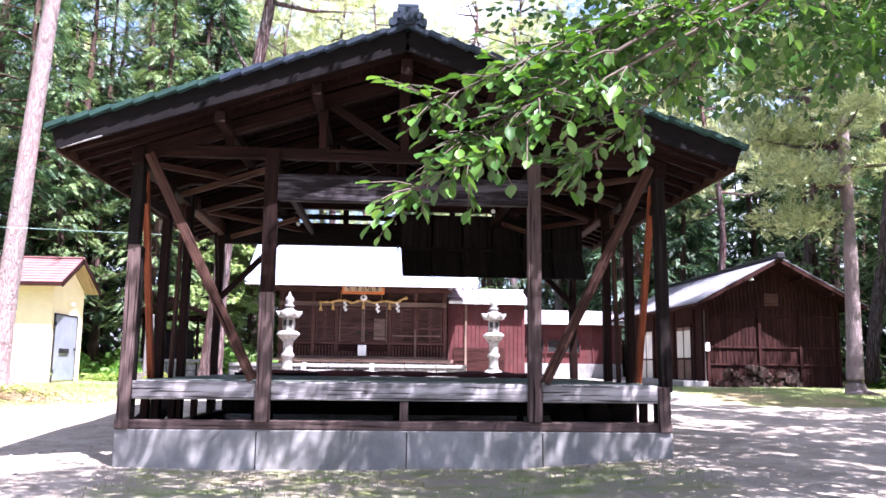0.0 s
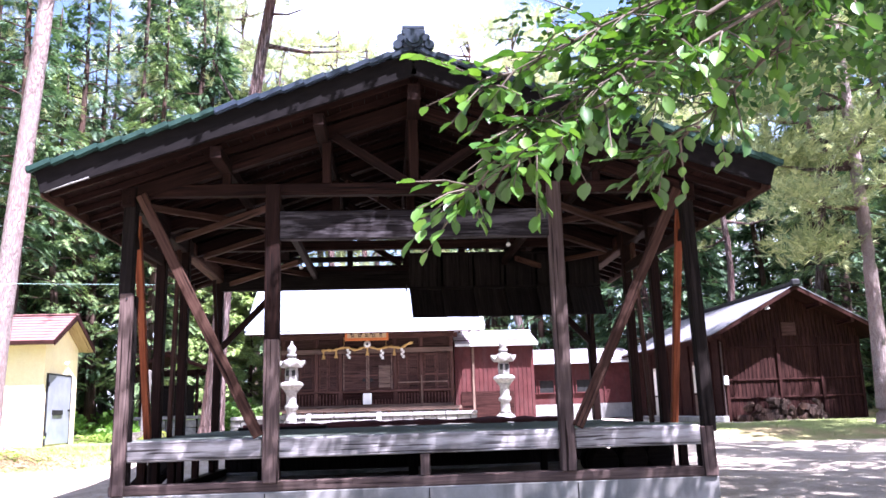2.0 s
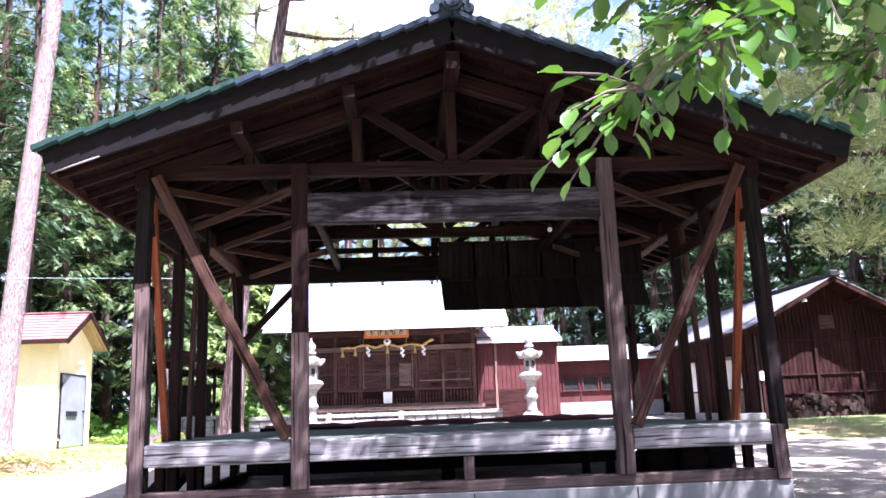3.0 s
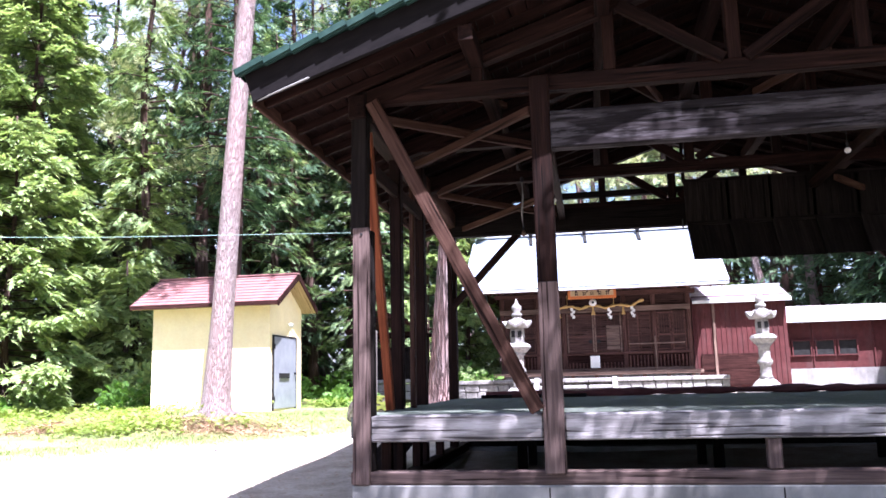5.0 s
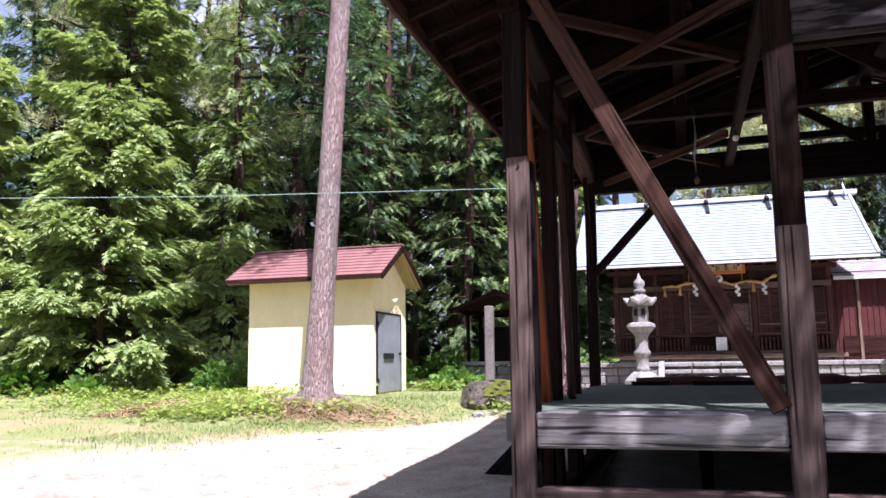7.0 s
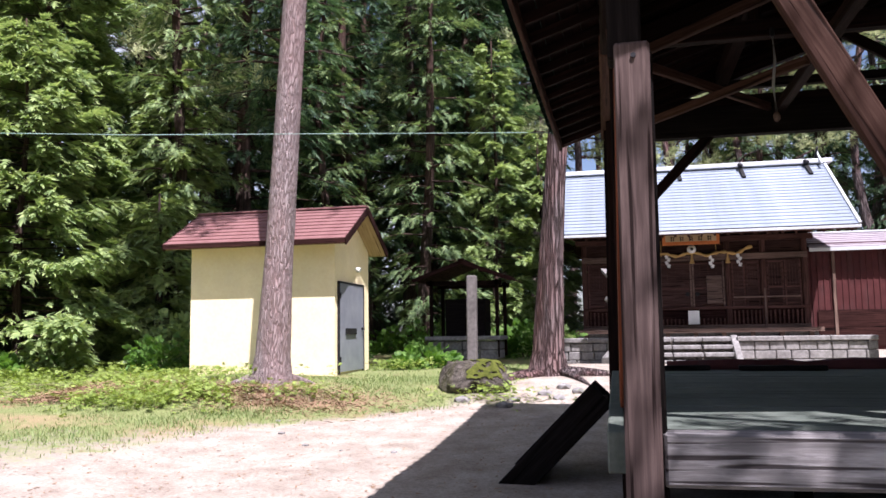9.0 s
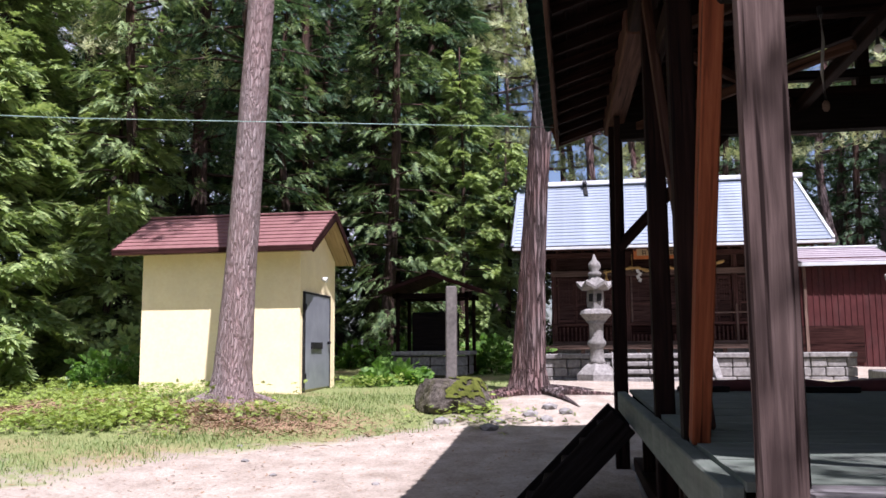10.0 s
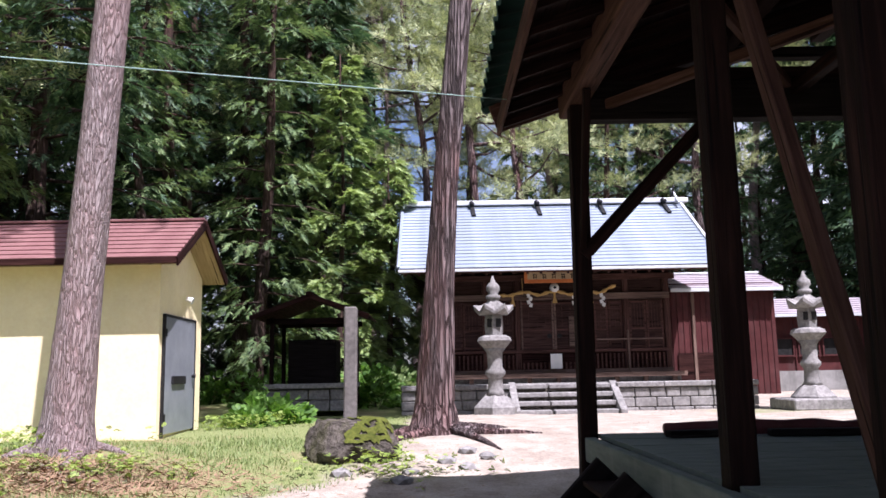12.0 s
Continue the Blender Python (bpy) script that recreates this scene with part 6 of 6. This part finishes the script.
pine_top(p3, None, [((13.2, 23.6, z), (13.2 + r * math.cos(a), 23.6 + r * math.sin(a), z + dz), 46) for z, r, a, dz in
                    ((6.0, 1.6, 2.6, -0.3), (6.8, 2.3, 3.4, 0.2), (7.4, 2.0, 5.6, 0.1), (8.0, 2.6, 3.0, 0.3), (8.6, 2.2, 4.4, 0.0), (9.4, 2.4, 0.4, 0.2), (10, 2.4, 3.7, 0.4), (11, 2.2, 2.2, 0.3), (12, 2.0, 5.0, 0.3), (13, 1.6, 3.2, 0.4), (8.2, 2.4, 2.5, 0.2), (9.0, 3.2, 2.3, 0.3), (9.9, 2.8, 2.8, 0.3), (10.6, 3.2, 2.0, 0.3), (11.4, 3.0, 2.6, 0.3), (12.4, 3.0, 3.3, 0.2), (12.0, 2.6, 2.1, 0.2), (13.2, 2.6, 2.4, 0.4))], 63)


# ---------------------------------------------------------------- broad-leaved tree overhanging the path
def leaf_mesh(name="leaf_blade", L=0.08, W=0.027):
    bm = bmesh.new()
    rows = ((0.0, 0.04, 0.0), (0.2, 0.58, -0.004), (0.5, 0.95, -0.01), (0.8, 0.78, -0.014), (1.0, 0.08, -0.02))
    prev = None
    for u, w, z in rows:
        cur = [bm.verts.new((u * L, -w * W, z + 0.012 * w)), bm.verts.new((u * L, 0, z)), bm.verts.new((u * L, w * W, z + 0.012 * w))]
        if prev:
            for k in range(2):
                bm.faces.new((prev[k], cur[k], cur[k + 1], prev[k + 1]))
        prev = cur
    me = bpy.data.meshes.new(name)
    bm.to_mesh(me)
    bm.free()
    me.materials.append(M_LEAF)
    me.polygons.foreach_set("use_smooth", [True] * len(me.polygons))
    return me


def build_broadleaf():
    t = thing("broadleaf_tree", (4.9, 3.9, 0.1), "broad-leaved tree with bright hanging green branches", "tree")
    part("trunk", stem([(4.9, 3.9, -0.2), (4.9, 3.9, 1.0), (4.8, 4.0, 2.6), (4.5, 4.2, 4.5), (4.2, 4.4, 7.0), (4.0, 4.6, 9.5)], [0.2, 0.16, 0.14, 0.12, 0.08, 0.04], 12, 0.06, 4), M_TWIG, t, "", True)
    me = leaf_mesh()
    r = random.Random(77)
    # hanging twigs that the walker meets: limb, then twigs with alternate leaves
    limbs = [
        ((4.7, 4.1, 3.2), (2.8, 4.6, 3.75), (1.15, 4.9, 3.2)),
        ((2.2, 4.7, 3.55), (0.85, 4.75, 2.85), (0.0, 4.7, 2.26)),
        ((2.0, 4.7, 3.5), (1.4, 5.0, 3.0), (0.86, 5.1, 2.5)),
        ((1.8, 4.7, 3.45), (0.8, 4.9, 3.15), (0.08, 4.85, 2.72)),
        ((2.6, 4.6, 3.6), (1.6, 5.2, 3.35), (0.62, 5.1, 3.05)),
        ((1.3, 4.75, 3.2), (0.7, 4.7, 2.8), (0.25, 4.75, 2.52)),
        ((2.0, 4.75, 3.5), (1.2, 4.9, 3.2), (0.55, 4.95, 2.75)),
    ]
    count, rest = 0, []
    for n, (a, b, c) in enumerate(limbs):
        a, b, c = Vector(a), Vector(b), Vector(c)
        q = [a * (1 - u) ** 2 + b * 2 * u * (1 - u) + c * u * u for u in [i / 8 for i in range(9)]]
        limb = part("branch", stem(q, [0.017 * (1 - 0.85 * i / 8) * (1.3 if n == 0 else 0.7) for i in range(9)], 6, 0.05, n), M_TWIG, t, "", True)
        for i in range(2 if n else 4, 9):
            for k in range(7 if n else 4):
                side = Vector((r.uniform(-1, 0.35), r.uniform(-1, 1), r.uniform(-0.75, 0.1))).normalized()
                start = q[i] if i == 8 else q[i].lerp(q[i + 1], r.random())
                L = r.uniform(0.16, 0.34)
                tip = start + side * L
                tw = part("twig", stem([start, start.lerp(tip, 0.5) + Vector((0, 0, 0.015)), tip], [0.005, 0.004, 0.002], 4, 0, k), M_TWIG, limb)
                m = r.randint(4, 6)
                for j in range(m):
                    p = start.lerp(tip, (j + 0.8) / m)
                    d = (side + Vector((r.uniform(-1, 1), r.uniform(-1, 1), r.uniform(-0.2, 0.2)))).normalized()
                    s = r.uniform(0.7, 1.2)
                    x = d
                    up = Vector((r.uniform(-0.3, 0.3), r.uniform(-0.3, 0.3), 1))
                    y = up.cross(x).normalized()
                    z = x.cross(y)
                    mm = Matrix((x * s, y * s, z * s)).transposed().to_4x4()
                    mm.translation = p
                    count += 1
                    if count % 5 == 0:
                        lf = adopt(new("leaf", me), limb)
                        lf.matrix_basis = mm
                    else:
                        rest.append(mm)
    # the other leaves of these twigs, joined
    lv = np.array([tuple(v.co) + (1.0,) for v in me.vertices])
    lfaces = np.array([tuple(p.vertices) for p in me.polygons])
    allv = np.concatenate([(np.array(mm) @ lv.T).T[:, :3] for mm in rest])
    allf = np.concatenate([lfaces + k * len(lv) for k in range(len(rest))])
    tagged(from_arrays("foliage", allv, allf, M_LEAF, t, True), kind="stuff")
    # the crown above: joined leaves
    rng = np.random.default_rng(8)
    P, A = [], []
    clumps = 215
    for k in range(clumps):
        while True:
            c = np.array([rng.uniform(-2.6, 8.6), rng.uniform(4.8, 10.6), rng.uniform(3.9, 10.0)])
            e = ((c - np.array([2.9, 7.5, 7.6])) / np.array([5.2, 3.2, 2.9]))
            # keep the view below the crown open
            if (e ** 2).sum() < 1 and c[2] > 2.3 + 0.42 * max(c[1], 0) + 0.12 * max(2.2 - c[0], 0) * 2:
                break
        n = 60
        q = rng.normal(0, 1, (n, 3)) * np.array([0.42, 0.42, 0.24])
        P.append(c + q)
        A.append(q + rng.normal(0, 0.4, (n, 3)) + np.array([0, 0, -0.2]))
    # a lower skirt of leaves that hangs into the top of the view
    for k in range(34):
        c = np.array([rng.uniform(1.6, 5.2), rng.uniform(6.6, 9.4), 0])
        c[2] = 1.4 + 0.395 * (c[1] - 0.6) + rng.uniform(-0.15, 0.5) + 0.1 * (c[0] - 1.6)
        n = 34
        q = rng.normal(0, 1, (n, 3)) * np.array([0.4, 0.4, 0.16])
        P.append(c + q)
        A.append(q + rng.normal(0, 0.4, (n, 3)) + np.array([0, 0, -0.25]))
    v, f = fan(rng, np.concatenate(P), np.concatenate(A), 4, 0.12, 0.034, 0.9, 0.15, 0.5)
    crown = from_arrays("crown", v, f, M_LEAF, t)
    ends = [np.array([x, y, z]) for x, y, z in ((1.8, 7.8, 5.0), (3.2, 8.6, 5.3), (4.6, 8.4, 5.4), (2.2, 3.0, 6.5), (6.8, 2.6, 7.0), (6.5, 7.0, 7.2), (3.0, 6.0, 8.4))]
    limb_mesh("branchwork", [(np.array([4.5, 4.2, 4.2]), (np.array([4.5, 4.2, 5.0]) + e) / 2, e) for e in ends], 0.024, M_TWIG, t)


build_broadleaf()


# ---------------------------------------------------------------- grass, weeds, brush
def scatter_grass():
    rng = np.random.default_rng(5)
    n = 52000
    x = np.concatenate([rng.uniform(-11.5, -5.2, n), rng.uniform(-17, -4.2, n), rng.uniform(6.5, 17, n // 5), rng.uniform(-4, 4, n // 14)])
    y = np.concatenate([rng.uniform(16.5, 24, n), rng.uniform(9, 30, n), rng.uniform(19.5, 28, n // 5), rng.uniform(9.8, 12.1, n // 14)])
    g = np.array([grassiness(a, b) for a, b in zip(x, y)])
    lump = 0.5 + 0.5 * np.sin(x * 2.1 + np.sin(y * 1.7) * 2) * np.sin(y * 2.6 + 1.0)
    keep = rng.random(len(x)) < np.where(g > 0.3, g, 0) * (0.35 + 0.65 * lump)
    inside = (x > -12.5) & (x < -9.2) & (y > 23.65) & (y < 25.8)
    x, y, lump = x[keep & ~inside], y[keep & ~inside], lump[keep & ~inside]
    z = np.array([height(a, b) for a, b in zip(x, y)]) - 0.01
    m = len(x)
    p = np.column_stack([x, y, z])
    a = rng.uniform(0, 6.28, m)
    hgt = rng.uniform(0.02, 0.085, m) * (0.5 + 0.8 * lump)
    d = np.column_stack([np.cos(a), np.sin(a), np.zeros(m)])
    s = np.column_stack([-np.sin(a), np.cos(a), np.zeros(m)]) * rng.uniform(0.004, 0.009, (m, 1))
    tip = p + d * (hgt * rng.uniform(0.2, 0.9, m))[:, None] + np.column_stack([np.zeros(m), np.zeros(m), hgt])
    v = np.stack([p - s, p + s, tip], axis=1).reshape(-1, 3)
    ob = from_arrays("grass", v, np.arange(len(v)).reshape(-1, 3), M_GRASS)
    tagged(ob, "short sunlit green and yellow grass blades", "grass", "", "stuff")


scatter_grass()


def scatter_weeds():
    rng = np.random.default_rng(15)
    c = []
    for cx, cy, sx, sy, n in ((-11.2, 20.3, 0.75, 0.45, 190), (-12.8, 22.2, 1.2, 0.5, 90), (-9.0, 20.9, 0.6, 0.3, 24), (-14.5, 21.8, 1.6, 0.9, 110), (-8.6, 26.4, 0.4, 0.5, 60), (-16, 24, 2.0, 1.4, 200),
                              (-11.4, 23.1, 0.8, 0.25, 60), (-5.6, 21.4, 0.5, 0.4, 26), (-17.5, 22.5, 2.2, 1.2, 110)):
        c.append(np.column_stack([rng.normal(cx, sx, n), rng.normal(cy, sy, n)]))
    c = np.concatenate(c)
    c = c[~((c[:, 0] > -12.6) & (c[:, 0] < -9.1) & (c[:, 1] > 23.4) & (c[:, 1] < 25.9))]
    k = 9
    c = np.repeat(c, k, axis=0) + rng.normal(0, 0.08, (len(c) * k, 2))
    z = np.array([height(a, b) for a, b in c]) + rng.uniform(0.02, 0.24, len(c))
    p = np.column_stack([c, z])
    ax = np.column_stack([rng.normal(0, 1, (len(c), 2)), rng.normal(0.15, 0.2, len(c))])
    v, f = fan(rng, p, ax, 6, 0.055, 0.014, 0.9, 0.2, 0.3)
    ob = from_arrays("weeds", v, f, M_WEED)
    tagged(ob, "low bright green leafy weeds on the bank", "weeds", "", "stuff")
    # brown dry brush and needle litter
    n = 2400
    x = np.concatenate([rng.normal(-12.9, 0.75, n), rng.normal(-9.2, 0.9, n * 2), rng.normal(-11.2, 0.5, n // 3)])
    y = np.concatenate([rng.normal(21.0, 0.35, n), rng.normal(20.75, 0.45, n * 2), rng.normal(21.2, 0.3, n // 3)])
    z = np.array([height(a, b) for a, b in zip(x, y)]) + rng.uniform(0.0, 0.24, len(x)) * np.exp(-((x + 12.9) / 0.9) ** 2) + 0.005
    p = np.column_stack([x, y, z])
    a = rng.uniform(0, 6.28, len(x))
    d = np.column_stack([np.cos(a), np.sin(a), rng.normal(0, 0.3, len(x))]) * rng.uniform(0.06, 0.2, (len(x), 1))
    s = np.column_stack([-np.sin(a), np.cos(a), np.full(len(x), 0.6)]) * 0.007
    v = np.stack([p - s, p + s, p + d + s * 0.4, p + d - s * 0.4], axis=1).reshape(-1, 3)
    ob = from_arrays("dry_brush", v, np.arange(len(v)).reshape(-1, 4), M_LITTER)
    tagged(ob, "brown dry twigs and fallen needles on the bank", "brush", "", "stuff")
    # crumbs of bark, twigs and leaves over the yard
    n = 2600
    x = np.concatenate([rng.uniform(-10, -4.4, n), rng.uniform(-6, 9, n // 2)])
    y = np.concatenate([rng.uniform(10, 23, n), rng.uniform(8.5, 30, n // 2)])
    keep = ~((x > -3.9) & (x < 3.9) & (y > 12.1) & (y < 18.6))
    x, y = x[keep], y[keep]
    z = np.array([height(a, b) for a, b in zip(x, y)]) + 0.006
    p = np.column_stack([x, y, z])
    a = rng.uniform(0, 6.28, len(x))
    L = rng.uniform(0.01, 0.06, (len(x), 1))
    d = np.column_stack([np.cos(a), np.sin(a), rng.uniform(0.0, 0.25, len(x))]) * L
    s = np.column_stack([-np.sin(a), np.cos(a), np.full(len(x), 0.2)]) * rng.uniform(0.004, 0.014, (len(x), 1))
    v = np.stack([p - s, p + s, p + d + s * 0.5, p + d - s * 0.5], axis=1).reshape(-1, 3)
    ob = from_arrays("yard_litter", v, np.arange(len(v)).reshape(-1, 4), M_LITTER)
    tagged(ob, "scattered crumbs of bark and dry leaves on the dirt", "litter", "", "stuff")


scatter_weeds()


def build_cable():
    pts = [(-4.45, 17.98, 4.05), (-9, 16.29, 3.92), (-14, 14.41, 3.88), (-20, 12.16, 3.9), (-30, 8.4, 4.1)]
    fine = []
    for a, b in zip(pts, pts[1:]):
        fine += along(a, b, 5)[:-1]
    fine.append(Vector(pts[-1]))
    ob = finish("overhead_cable", stem(fine, [0.0042] * len(fine), 5), M_CABLE, None, True)
    tagged(ob, "thin pale green overhead cable from the stage eave", "cable")


build_cable()
